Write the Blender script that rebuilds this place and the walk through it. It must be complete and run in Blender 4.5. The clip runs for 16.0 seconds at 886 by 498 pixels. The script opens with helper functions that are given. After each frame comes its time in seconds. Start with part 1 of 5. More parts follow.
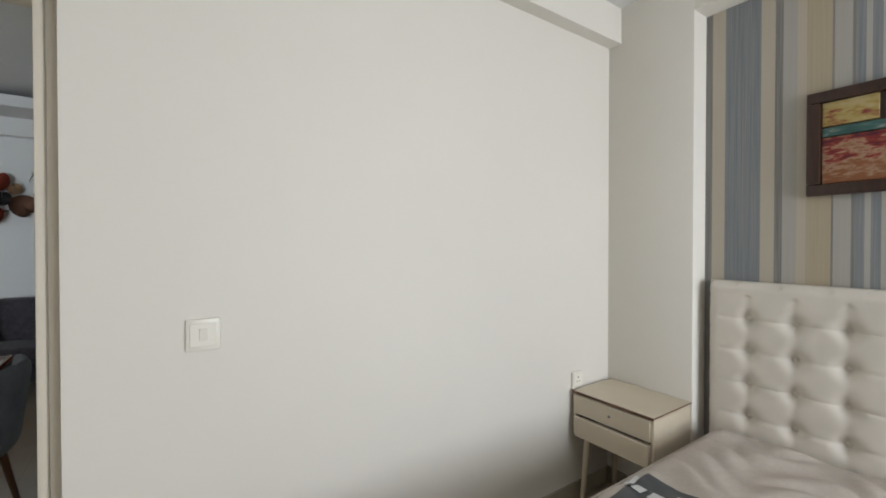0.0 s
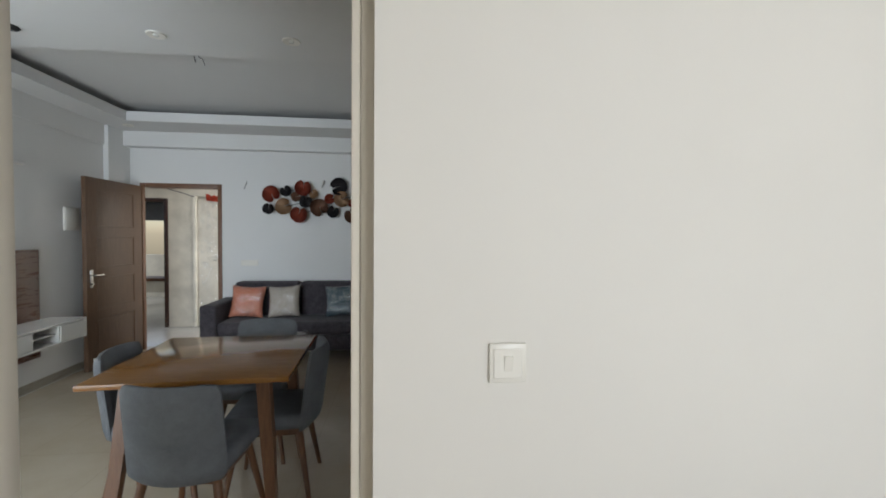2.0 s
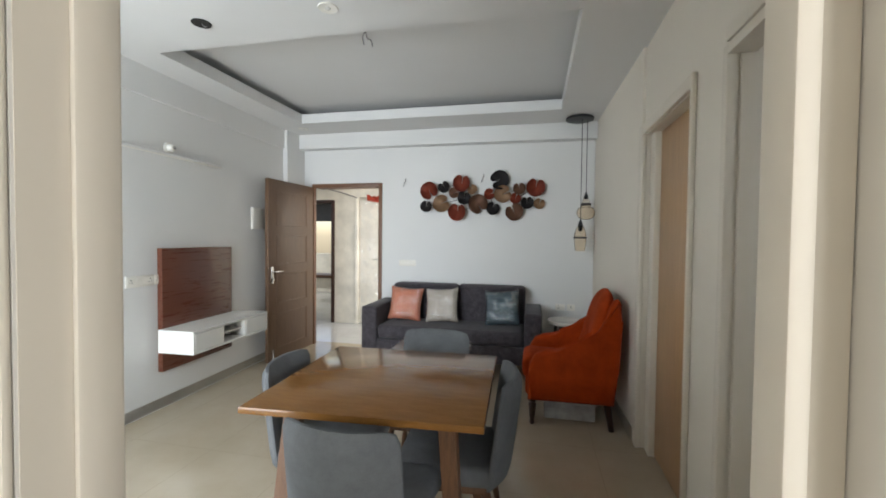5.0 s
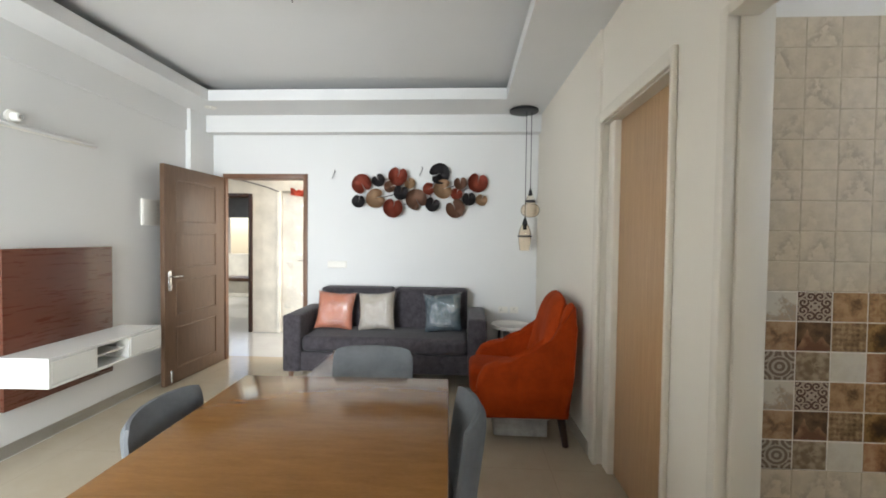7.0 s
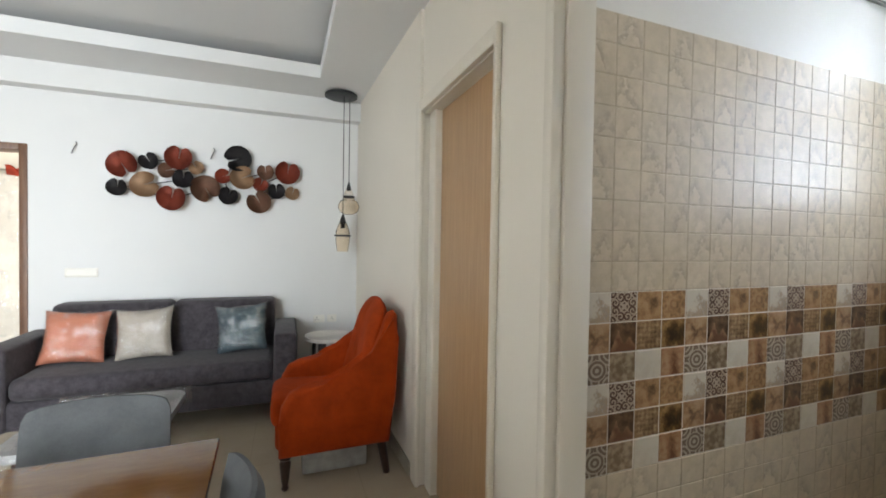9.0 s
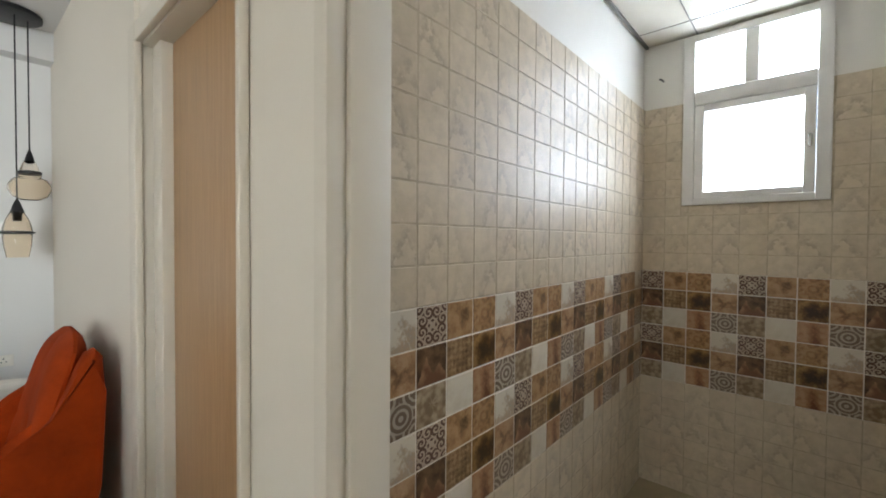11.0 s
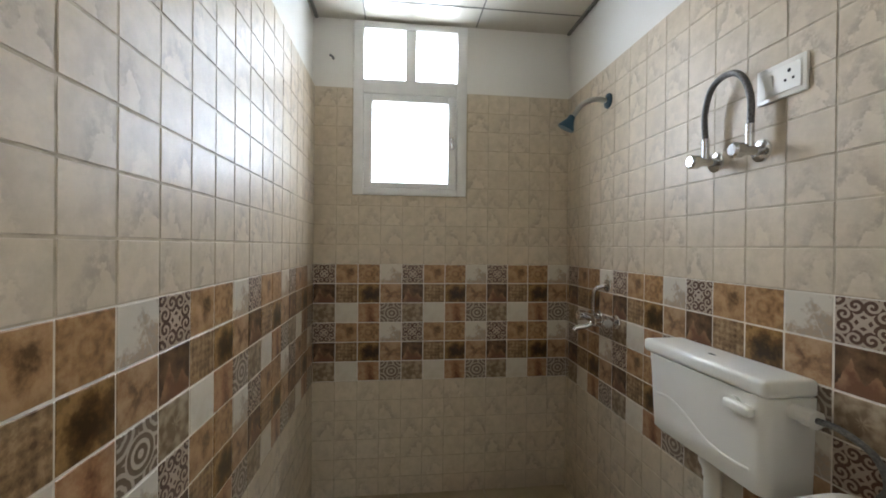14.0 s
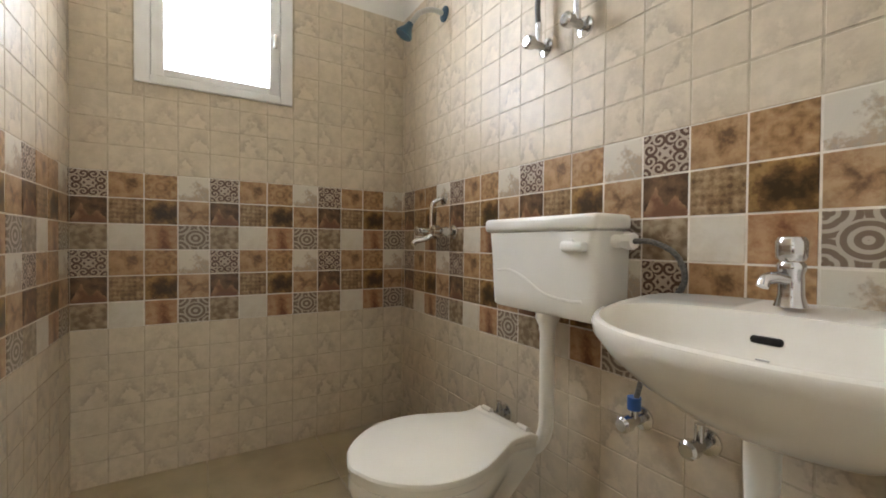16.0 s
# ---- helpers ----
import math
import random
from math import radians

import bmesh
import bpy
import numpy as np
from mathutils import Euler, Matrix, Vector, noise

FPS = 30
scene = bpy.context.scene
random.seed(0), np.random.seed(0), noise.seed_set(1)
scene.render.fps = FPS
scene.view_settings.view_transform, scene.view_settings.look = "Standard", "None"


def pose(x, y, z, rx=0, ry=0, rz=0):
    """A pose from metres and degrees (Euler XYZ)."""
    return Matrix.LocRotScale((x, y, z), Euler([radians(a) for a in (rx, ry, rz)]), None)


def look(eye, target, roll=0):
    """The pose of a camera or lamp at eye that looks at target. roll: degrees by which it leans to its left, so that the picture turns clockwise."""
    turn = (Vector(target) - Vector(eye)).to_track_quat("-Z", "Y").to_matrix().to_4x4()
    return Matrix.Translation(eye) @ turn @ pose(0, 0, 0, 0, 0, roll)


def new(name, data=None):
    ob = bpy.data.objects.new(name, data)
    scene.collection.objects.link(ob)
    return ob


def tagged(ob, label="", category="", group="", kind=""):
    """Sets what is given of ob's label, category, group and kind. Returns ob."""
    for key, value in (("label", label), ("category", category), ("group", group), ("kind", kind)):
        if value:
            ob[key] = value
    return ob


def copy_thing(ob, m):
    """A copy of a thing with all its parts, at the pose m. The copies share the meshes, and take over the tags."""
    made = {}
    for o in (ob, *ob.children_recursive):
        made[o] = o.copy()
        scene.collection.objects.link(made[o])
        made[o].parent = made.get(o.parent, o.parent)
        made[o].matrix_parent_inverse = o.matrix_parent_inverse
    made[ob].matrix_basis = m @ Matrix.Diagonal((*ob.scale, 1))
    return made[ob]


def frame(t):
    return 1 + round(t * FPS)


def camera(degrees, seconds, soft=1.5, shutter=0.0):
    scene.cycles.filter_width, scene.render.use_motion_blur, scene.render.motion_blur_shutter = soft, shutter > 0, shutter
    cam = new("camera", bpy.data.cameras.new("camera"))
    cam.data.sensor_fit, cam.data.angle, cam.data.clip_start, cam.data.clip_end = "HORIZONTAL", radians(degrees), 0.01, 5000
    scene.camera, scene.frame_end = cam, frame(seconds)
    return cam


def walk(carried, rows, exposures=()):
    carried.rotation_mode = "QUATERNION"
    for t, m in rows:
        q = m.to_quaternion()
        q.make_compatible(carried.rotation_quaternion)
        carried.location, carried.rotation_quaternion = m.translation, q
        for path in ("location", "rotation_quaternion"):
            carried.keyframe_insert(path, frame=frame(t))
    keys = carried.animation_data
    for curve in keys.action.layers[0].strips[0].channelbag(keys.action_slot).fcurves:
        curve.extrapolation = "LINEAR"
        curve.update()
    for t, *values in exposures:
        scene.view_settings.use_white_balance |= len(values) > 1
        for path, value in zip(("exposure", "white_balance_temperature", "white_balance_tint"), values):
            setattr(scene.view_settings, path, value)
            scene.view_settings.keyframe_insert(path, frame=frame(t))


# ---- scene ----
cam = camera(94.0, 16.0, soft=1.8)
EXPOSURES = [(0, -0.28, 6550, 10), (1.5, -0.2, 6500, 10), (3.0, 0.0, 6550, 10), (4.2, 0.25, 6650, 10), (6.5, 1.1, 6850, 11), (8.5, 1.15, 6850, 11), (11, 1.15, 6950, 11), (12.5, 1.06, 6800, 11), (14.5, 1.10, 7000, 12), (15.2, 1.30, 7200, 13), (16, 1.74, 7450, 14)]
PATH = [
    (0, (0.175, 0.215, 1.378), (1.298, 1.87, 1.355), 0.0),
    (0.5, (0.164, 0.368, 1.39), (1.085, 2.143, 1.354), 0.4),
    (1, (0.158, 0.473, 1.397), (0.835, 2.355, 1.351), 0.4),
    (1.5, (0.101, 0.599, 1.393), (0.538, 2.55, 1.345), 0.8),
    (2, (0.008, 0.684, 1.409), (0.227, 2.671, 1.35), 0.5),
    (2.5, (-0.078, 0.793, 1.407), (-0.06, 2.792, 1.35), 0.6),
    (3, (-0.134, 0.9, 1.393), (-0.312, 2.892, 1.335), 0.5),
    (3.5, (-0.199, 1.005, 1.386), (-0.518, 2.979, 1.331), 0.5),
    (4, (-0.25, 1.112, 1.394), (-0.667, 3.067, 1.333), 0.5),
    (4.2, (-0.264, 1.149, 1.382), (-0.705, 3.099, 1.327), 0.6),
    (6.3, (-0.476, 1.549, 1.36), (-0.778, 3.525, 1.302), 0.8),
    (6.5, (-0.492, 1.581, 1.353), (-0.735, 3.566, 1.298), 0.7),
    (7, (-0.448, 1.695, 1.363), (-0.557, 3.691, 1.309), 0.7),
    (7.5, (-0.42, 1.785, 1.364), (-0.356, 3.784, 1.312), 0.8),
    (8, (-0.391, 1.871, 1.36), (-0.137, 3.854, 1.312), 0.9),
    (8.5, (-0.372, 1.964, 1.358), (0.107, 3.905, 1.314), 1.0),
    (11, (-0.045, 2.427, 1.362), (1.458, 3.747, 1.319), 0.4),
    (11.5, (0.019, 2.491, 1.36), (1.677, 3.608, 1.316), 0.5),
    (12, (0.078, 2.595, 1.347), (1.879, 3.465, 1.312), 0.4),
    (12.5, (0.128, 2.67, 1.346), (2.034, 3.276, 1.31), 0.5),
    (13, (0.185, 2.692, 1.329), (2.155, 3.033, 1.303), 0.7),
    (13.5, (0.258, 2.701, 1.322), (2.257, 2.76, 1.3), 0.7),
    (14, (0.322, 2.709, 1.293), (2.309, 2.483, 1.282), 0.6),
    (14.5, (0.377, 2.736, 1.23), (2.314, 2.239, 1.221), 0.6),
    (15, (0.425, 2.753, 1.146), (2.294, 2.042, 1.135), 0.6),
    (15.5, (0.458, 2.748, 1.049), (2.243, 1.846, 1.031), 0.5),
    (16, (0.475, 2.721, 0.937), (2.194, 1.699, 0.908), 0.5),
]
walk(cam, [(t, look(eye, target, roll)) for t, eye, target, roll in PATH], EXPOSURES)

# ---- light ----
world = bpy.data.worlds.new("sky")
scene.world = world
world.use_nodes = True
sky = world.node_tree.nodes.new("ShaderNodeTexSky")
sky.sky_type, sky.sun_disc = "NISHITA", False
sky.sun_elevation, sky.sun_rotation = radians(60), 0.0
world.node_tree.nodes["Background"].inputs["Strength"].default_value = 0.12
world.node_tree.links.new(sky.outputs[0], world.node_tree.nodes["Background"].inputs["Color"])

sun_data = bpy.data.lights.new("sun", "SUN")
sun_data.energy, sun_data.angle, sun_data.color = 1.0, radians(12), (1.0, 0.95, 0.88)
new("sun", sun_data).matrix_world = look((0, 20, 35), (0, 0, 0))


def area_light(name, eye, target, w, h, watts, colour):
    """An area lamp as sky light at an opening; two are only added fill."""
    d = bpy.data.lights.new(name, "AREA")
    d.shape, d.size, d.size_y, d.energy, d.color = "RECTANGLE", w, h, watts, colour
    ob = new(name, d)
    ob.matrix_world = look(eye, target)
    return ob


DAY = (0.90, 0.95, 1.0)
area_light("sky_bedroom", (1.6, -2.28, 1.45), (1.6, 0, 1.40), 1.4, 1.8, 100, DAY)
area_light("sky_living", (-2.30, 0.10, 1.30), (-1.3, 5, 1.25), 1.4, 2.2, 112, (0.78, 0.89, 1.0))
area_light("sky_bath", (2.60, 2.64, 2.00), (1.0, 2.64, 1.75), 0.54, 0.86, 14.2, (0.67, 0.805, 1.0))
# Added lamp at the lobby's unseen end, to brighten the lobby.
area_light("sky_lobby", (-1.45, 6.75, 1.5), (-3.2, 6.9, 0.9), 1.0, 2.0, 24, (1.0, 0.97, 0.92))
# Added lamp that brightens the far flat from an unseen side.
area_light("sky_far_flat", (-7.0, 9.2, 1.5), (-4.5, 9.2, 1.0), 1.1, 1.0, 30, (0.92, 0.97, 1.0))


# ---- materials ----
class Net:
    """A small writer of node materials."""

    def __init__(self, name):
        self.mat = bpy.data.materials.new(name)
        self.mat.use_nodes = True
        self.tree = self.mat.node_tree
        self.bsdf = self.tree.nodes["Principled BSDF"]
        self.here = self.tree.nodes.new("ShaderNodeTexCoord").outputs["Object"]

    def node(self, kind):
        return self.tree.nodes.new("ShaderNode" + kind)

    def put(self, socket, value):
        if isinstance(value, bpy.types.NodeSocket):
            self.tree.links.new(value, socket)
        elif isinstance(value, tuple) and len(value) == 3 and socket.type == "RGBA":
            socket.default_value = (*value, 1)
        else:
            socket.default_value = value

    def math(self, op, a, b=0.0, c=0.0):
        n = self.node("Math")
        n.operation = op
        for s, v in zip(n.inputs, (a, b, c)):
            self.put(s, v)
        return n.outputs[0]

    def xyz(self, vec=None):
        n = self.node("SeparateXYZ")
        self.put(n.inputs[0], vec or self.here)
        return n.outputs[0], n.outputs[1], n.outputs[2]

    def stretch(self, s, vec=None):
        n = self.node("Mapping")
        self.put(n.inputs["Vector"], vec or self.here)
        n.inputs["Scale"].default_value = s
        return n.outputs[0]

    def noise(self, scale, detail=4.0, vec=None, w=None, rough=0.55):
        n = self.node("TexNoise")
        n.noise_dimensions = "4D" if w is not None else "3D"
        self.put(n.inputs["Vector"], vec or self.here)
        if w is not None:
            self.put(n.inputs["W"], w)
        n.inputs["Scale"].default_value, n.inputs["Detail"].default_value, n.inputs["Roughness"].default_value = scale, detail, rough
        return n.outputs[0]

    def ramp(self, fac, *stops, constant=False):
        n = self.node("ValToRGB")
        if constant:
            n.color_ramp.interpolation = "CONSTANT"
        e = n.color_ramp.elements
        while len(e) < len(stops):
            e.new(0.5)
        for k, (p, c) in enumerate(stops):
            e[k].position = p
            e[k].color = (*c, 1) if isinstance(c, tuple) else (c, c, c, 1)
        self.put(n.inputs[0], fac)
        return n.outputs[0]

    def mix(self, fac, a, b):
        n = self.node("Mix")
        n.data_type = "RGBA"
        self.put(n.inputs[0], fac)
        self.put(n.inputs[6], a)
        self.put(n.inputs[7], b)
        return n.outputs[2]

    def random(self):
        return self.node("ObjectInfo").outputs["Random"]

    def bump(self, height, strength=0.2, dist=0.002):
        n = self.node("Bump")
        n.inputs["Strength"].default_value, n.inputs["Distance"].default_value = strength, dist
        self.put(n.inputs["Height"], height)
        self.put(self.bsdf.inputs["Normal"], n.outputs[0])

    def done(self, colour, rough=0.5, metal=0.0, **more):
        self.put(self.bsdf.inputs["Base Color"], colour)
        self.put(self.bsdf.inputs["Roughness"], rough)
        self.put(self.bsdf.inputs["Metallic"], metal)
        for k, v in more.items():
            self.put(self.bsdf.inputs[k.replace("_", " ")], v)
        return self.mat


def plain(name, colour, rough=0.5, metal=0.0, vary=0.08, scale=12.0, bumpy=0.06, **more):
    n = Net(name)
    f = n.noise(scale, 5)
    lo = tuple(max(0, c * (1 - vary)) for c in colour)
    hi = tuple(min(1, c * (1 + vary)) for c in colour)
    if bumpy:
        n.bump(n.noise(scale * 14, 3), bumpy, 0.001)
    return n.done(n.ramp(f, (0.3, lo), (0.7, hi)), n.math("MULTIPLY_ADD", n.noise(scale * 3, 3), 0.12, rough - 0.06) if bumpy else rough, metal, **more)


def paint(name, colour):
    n = Net(name)
    big, fine = n.noise(0.9, 4), n.noise(60, 4)
    c = n.mix(n.ramp(big, (0.35, 0.0), (0.7, 1.0)), tuple(v * 0.96 for v in colour), colour)
    smudge = n.ramp(n.noise(5.0, 7, rough=0.7), (0.66, 0.0), (0.80, 0.35))
    c = n.mix(smudge, c, tuple(v * 0.90 for v in colour))
    n.bump(n.math("ADD", n.math("MULTIPLY", fine, 0.6), n.noise(7, 3)), 0.10, 0.002)
    return n.done(c, 0.62)


def wood(name, dark, light, along=(1, 1, 12), rough=0.35, scale=6.0, **more):
    n = Net(name)
    v = n.stretch(along)
    grain = n.noise(scale, 8, v, rough=0.65)
    pores = n.noise(scale * 7, 4, v)
    f = n.math("MULTIPLY_ADD", pores, 0.35, n.math("MULTIPLY", grain, 0.75))
    n.bump(pores, 0.06, 0.001)
    return n.done(n.ramp(f, (0.36, dark), (0.68, light)), n.math("MULTIPLY_ADD", grain, 0.15, rough - 0.07), **more)


def fabric(name, colour, weave=900.0, vary=0.25, rough=0.9, patch=9.0, **more):
    n = Net(name)
    big, fine = n.noise(patch, 6, rough=0.7), n.noise(weave, 2)
    f = n.math("MULTIPLY_ADD", fine, 0.5, n.math("MULTIPLY", big, 0.6))
    n.bump(fine, 0.25, 0.001)
    return n.done(n.ramp(f, (0.35, tuple(c * (1 - vary) for c in colour)), (0.72, tuple(min(1, c * (1 + vary)) for c in colour))), rough, **more)


WALL = paint("wall_paint", (0.76, 0.73, 0.675))
# Same wall paint; the warm light on this wall is put into the colour.
WALL_WARM_LIT = paint("wall_paint_warm_lit", (0.77, 0.71, 0.615))
WALL_COOL = paint("living_wall_paint", (0.74, 0.735, 0.715))
CEIL = paint("ceiling_paint", (0.74, 0.735, 0.72))
TRIM = paint("door_frame_enamel", (0.72, 0.66, 0.565))


def floor_mat(name, a, b, size, rough):
    n = Net(name)
    x, y, z = n.xyz()
    lines = []
    for v, off in ((x, 0.13), (y, 0.27)):
        f = n.math("FRACT", n.math("DIVIDE", n.math("ADD", v, 40 + off), size))
        lines.append(n.math("LESS_THAN", f, 0.0035))
    joint = n.math("MAXIMUM", *lines)
    c = n.ramp(n.noise(1.6, 6, rough=0.65), (0.3, a), (0.7, b))
    speck = n.ramp(n.noise(120, 2), (0.62, 0.0), (0.75, 0.25))
    c = n.mix(speck, c, tuple(v * 0.8 for v in a))
    c = n.mix(n.math("MULTIPLY", joint, 0.55), c, tuple(v * 0.55 for v in a))
    n.bump(n.math("SUBTRACT", n.math("MULTIPLY", n.noise(2.2, 2), 0.5), joint), 0.08, 0.001)
    return n.done(c, n.math("MULTIPLY_ADD", n.noise(4, 5), 0.10, rough), 0.0)


FLOOR = floor_mat("vitrified_floor", (0.40, 0.335, 0.245), (0.47, 0.40, 0.305), 0.6, 0.10)
FLOOR_LOBBY = floor_mat("lobby_floor", (0.46, 0.455, 0.44), (0.54, 0.535, 0.52), 0.6, 0.10)
SKIRT = floor_mat("skirting_tile", (0.36, 0.32, 0.25), (0.43, 0.39, 0.32), 0.6, 0.2)
BATH_FLOOR = plain("bath_floor_tile", (0.40, 0.32, 0.20), 0.35, 0, 0.14, 6)
GROUT = plain("grout", (0.45, 0.375, 0.275), 0.9, 0, 0.2, 30)
GROUT_PALE = plain("pale_grout", (0.68, 0.62, 0.54), 0.85, 0, 0.15, 30)

PLASTIC = plain("white_plastic", (0.80, 0.77, 0.70), 0.28, 0, 0.03, 6, 0.0)
CERAMIC = plain("white_ceramic", (0.80, 0.755, 0.67), 0.10, 0, 0.03, 3, 0.0, Coat_Weight=0.4, Coat_Roughness=0.05)
CISTERN = plain("aged_cistern_plastic", (0.80, 0.735, 0.63), 0.25, 0, 0.03, 6, 0.0)
LID = plain("ivory_seat_plastic", (0.79, 0.735, 0.63), 0.25, 0, 0.03, 4, 0.0)
CHROME = plain("chrome", (0.62, 0.62, 0.63), 0.12, 1.0, 0.05, 20, 0.0)
STEEL = plain("brushed_steel", (0.55, 0.54, 0.52), 0.25, 1.0, 0.12, 40)
BLACK = plain("black_metal", (0.015, 0.015, 0.016), 0.4, 0.3, 0.2, 20, 0.02)
# HOLE is near-black: mostly the shade inside openings, painted on solid pieces.
HOLE = plain("dark_hole", (0.02, 0.018, 0.016), 0.9, 0, 0.2)
BLUE = plain("blue_film", (0.004, 0.045, 0.075), 0.35, 0, 0.2)
BLUE_CAP = plain("blue_cap", (0.02, 0.10, 0.35), 0.4, 0, 0.1)
HOSE = plain("braided_hose", (0.15, 0.145, 0.14), 0.45, 0.5, 0.4, 220, 0.5)
GREY_PIPE = plain("grey_pipe", (0.42, 0.40, 0.36), 0.4, 0, 0.15)
ALU = plain("white_window_frame", (0.72, 0.70, 0.67), 0.35, 0, 0.06, 9)
PANEL = plain("bath_ceiling_panel", (0.62, 0.58, 0.49), 0.18, 0, 0.05, 3, 0.0)
JOINT = plain("panel_joint", (0.18, 0.17, 0.15), 0.7)
DOOR_BROWN = wood("brown_door_wood", (0.085, 0.046, 0.026), (0.155, 0.088, 0.05), (9, 9, 0.7), 0.42)
FRAME_BROWN = wood("door_frame_wood", (0.12, 0.055, 0.03), (0.20, 0.10, 0.055), (9, 9, 0.7), 0.45)
DOOR_PINE = wood("light_door_laminate", (0.40, 0.232, 0.112), (0.53, 0.335, 0.18), (14, 14, 0.5), 0.4)
TABLE_WOOD = wood("table_wood", (0.155, 0.067, 0.017), (0.212, 0.096, 0.026), (1.6, 9, 9), 0.12, 5.0, Specular_IOR_Level=0.27)
LEG_WOOD = wood("leg_wood", (0.065, 0.027, 0.012), (0.14, 0.064, 0.028), (12, 12, 1), 0.35)
DARK_LEG = wood("dark_leg_wood", (0.02, 0.009, 0.006), (0.05, 0.02, 0.012), (12, 12, 1), 0.3)
MAHOGANY = wood("mahogany_laminate", (0.098, 0.031, 0.017), (0.122, 0.039, 0.021), (10, 0.8, 10), 0.28)
TV_WHITE = plain("white_laminate", (0.80, 0.79, 0.75), 0.22, 0, 0.02, 4, 0.0)
CHAIR_GREY = fabric("grey_chair_cloth", (0.100, 0.104, 0.108), 700, 0.32)
SOFA_GREY = fabric("charcoal_sofa_velvet", (0.043, 0.036, 0.042), 500, 0.8, 0.85, 22, Sheen_Weight=0.12)
RUST = fabric("rust_velvet", (0.30, 0.034, 0.003), 600, 0.42, 0.85, 7, Specular_IOR_Level=0.15)
SALMON = fabric("salmon_cushion", (0.55, 0.20, 0.12), 500, 0.15)
CREAM = fabric("cream_cushion", (0.42, 0.37, 0.31), 300, 0.25)
TEAL = fabric("slate_cushion", (0.06, 0.09, 0.105), 400, 0.3)
LEATHER = plain("cream_leatherette", (0.67, 0.62, 0.555), 0.33, 0, 0.05, 5, 0.12)
QUILT = fabric("quilted_mattress_cloth", (0.47, 0.42, 0.375), 300, 0.12, 0.75, 30)
NIGHT = plain("cream_laminate", (0.60, 0.52, 0.405), 0.4, 0, 0.04, 5)
BAND = plain("dark_label_band", (0.055, 0.06, 0.068), 0.4, 0, 0.1)
MINT = plain("teal_label_band", (0.05, 0.30, 0.24), 0.4, 0, 0.1)
INK = plain("pale_print", (0.55, 0.56, 0.56), 0.5, 0, 0.05)
TABLE_STONE = plain("pale_stone_top", (0.70, 0.67, 0.62), 0.25, 0, 0.08, 14)
TABLE_GREY = plain("grey_laminate_top", (0.24, 0.235, 0.235), 0.3, 0, 0.12, 9)
WIRE = plain("grey_wire", (0.16, 0.15, 0.15), 0.6)
DUST_WHITE = plain("dusty_white_paint", (0.66, 0.62, 0.54), 0.6, 0, 0.14, 4)
GREY_PANEL = plain("slate_panel", (0.10, 0.105, 0.115), 0.5, 0, 0.1)
RED_CLOTH = fabric("red_cloth", (0.45, 0.06, 0.03), 300, 0.3)


def wrap_mat():
    n = Net("clear_wrap")
    n.bump(n.noise(16, 5, rough=0.7), 0.8, 0.02)
    n.done((1, 1, 1), 0.12)
    clear, gloss, mixer = n.node("BsdfTransparent"), n.node("BsdfGlossy"), n.node("MixShader")
    gloss.inputs["Roughness"].default_value = 0.10
    bump = [x for x in n.tree.nodes if x.bl_idname == "ShaderNodeBump"][0]
    n.tree.links.new(bump.outputs[0], gloss.inputs["Normal"])
    n.put(mixer.inputs[0], n.ramp(n.noise(13, 4, rough=0.7), (0.48, 0.04), (0.66, 0.42)))
    n.tree.links.new(clear.outputs[0], mixer.inputs[1])
    n.tree.links.new(gloss.outputs[0], mixer.inputs[2])
    n.tree.links.new(mixer.outputs[0], n.tree.nodes["Material Output"].inputs["Surface"])
    return n.mat


WRAP = wrap_mat()


def glass(name, colour, rough=0.03):
    n = Net(name)
    return n.done(colour, rough, 0.0, Transmission_Weight=1.0, IOR=1.2)


AMBER = glass("amber_glass", (0.97, 0.89, 0.78), 0.0)
PANE = glass("window_pane", (0.97, 0.98, 0.98), 0.15)
BULB = plain("downlight_lens", (0.75, 0.74, 0.70), 0.2, 0, 0.05)


def disc_mat(name, dark, light):
    n = Net(name)
    x, y, z = n.xyz()
    a = n.math("ARCTAN2", z, x)
    folds = n.math("SINE", n.math("MULTIPLY_ADD", a, 46.0, n.math("MULTIPLY", n.noise(9, 2), 7.0)))
    r = n.math("MULTIPLY", n.math("SQRT", n.math("ADD", n.math("POWER", x, 2.0), n.math("POWER", z, 2.0))), 9.0)
    f = n.math("ADD", n.math("MULTIPLY", r, 0.55), n.math("MULTIPLY", n.noise(20, 4), 0.45))
    n.bump(folds, 0.35, 0.002)
    return n.done(n.ramp(f, (0.35, light), (0.95, dark)), 0.36, 0.55)


DISC = {
    "r": disc_mat("copper_red_metal", (0.13, 0.020, 0.012), (0.34, 0.065, 0.035)),
    "k": disc_mat("black_brown_metal", (0.010, 0.009, 0.010), (0.035, 0.030, 0.032)),
    "t": disc_mat("pale_gold_metal", (0.24, 0.125, 0.065), (0.46, 0.29, 0.17)),
    "b": disc_mat("bronze_metal", (0.10, 0.045, 0.026), (0.24, 0.12, 0.075)),
}


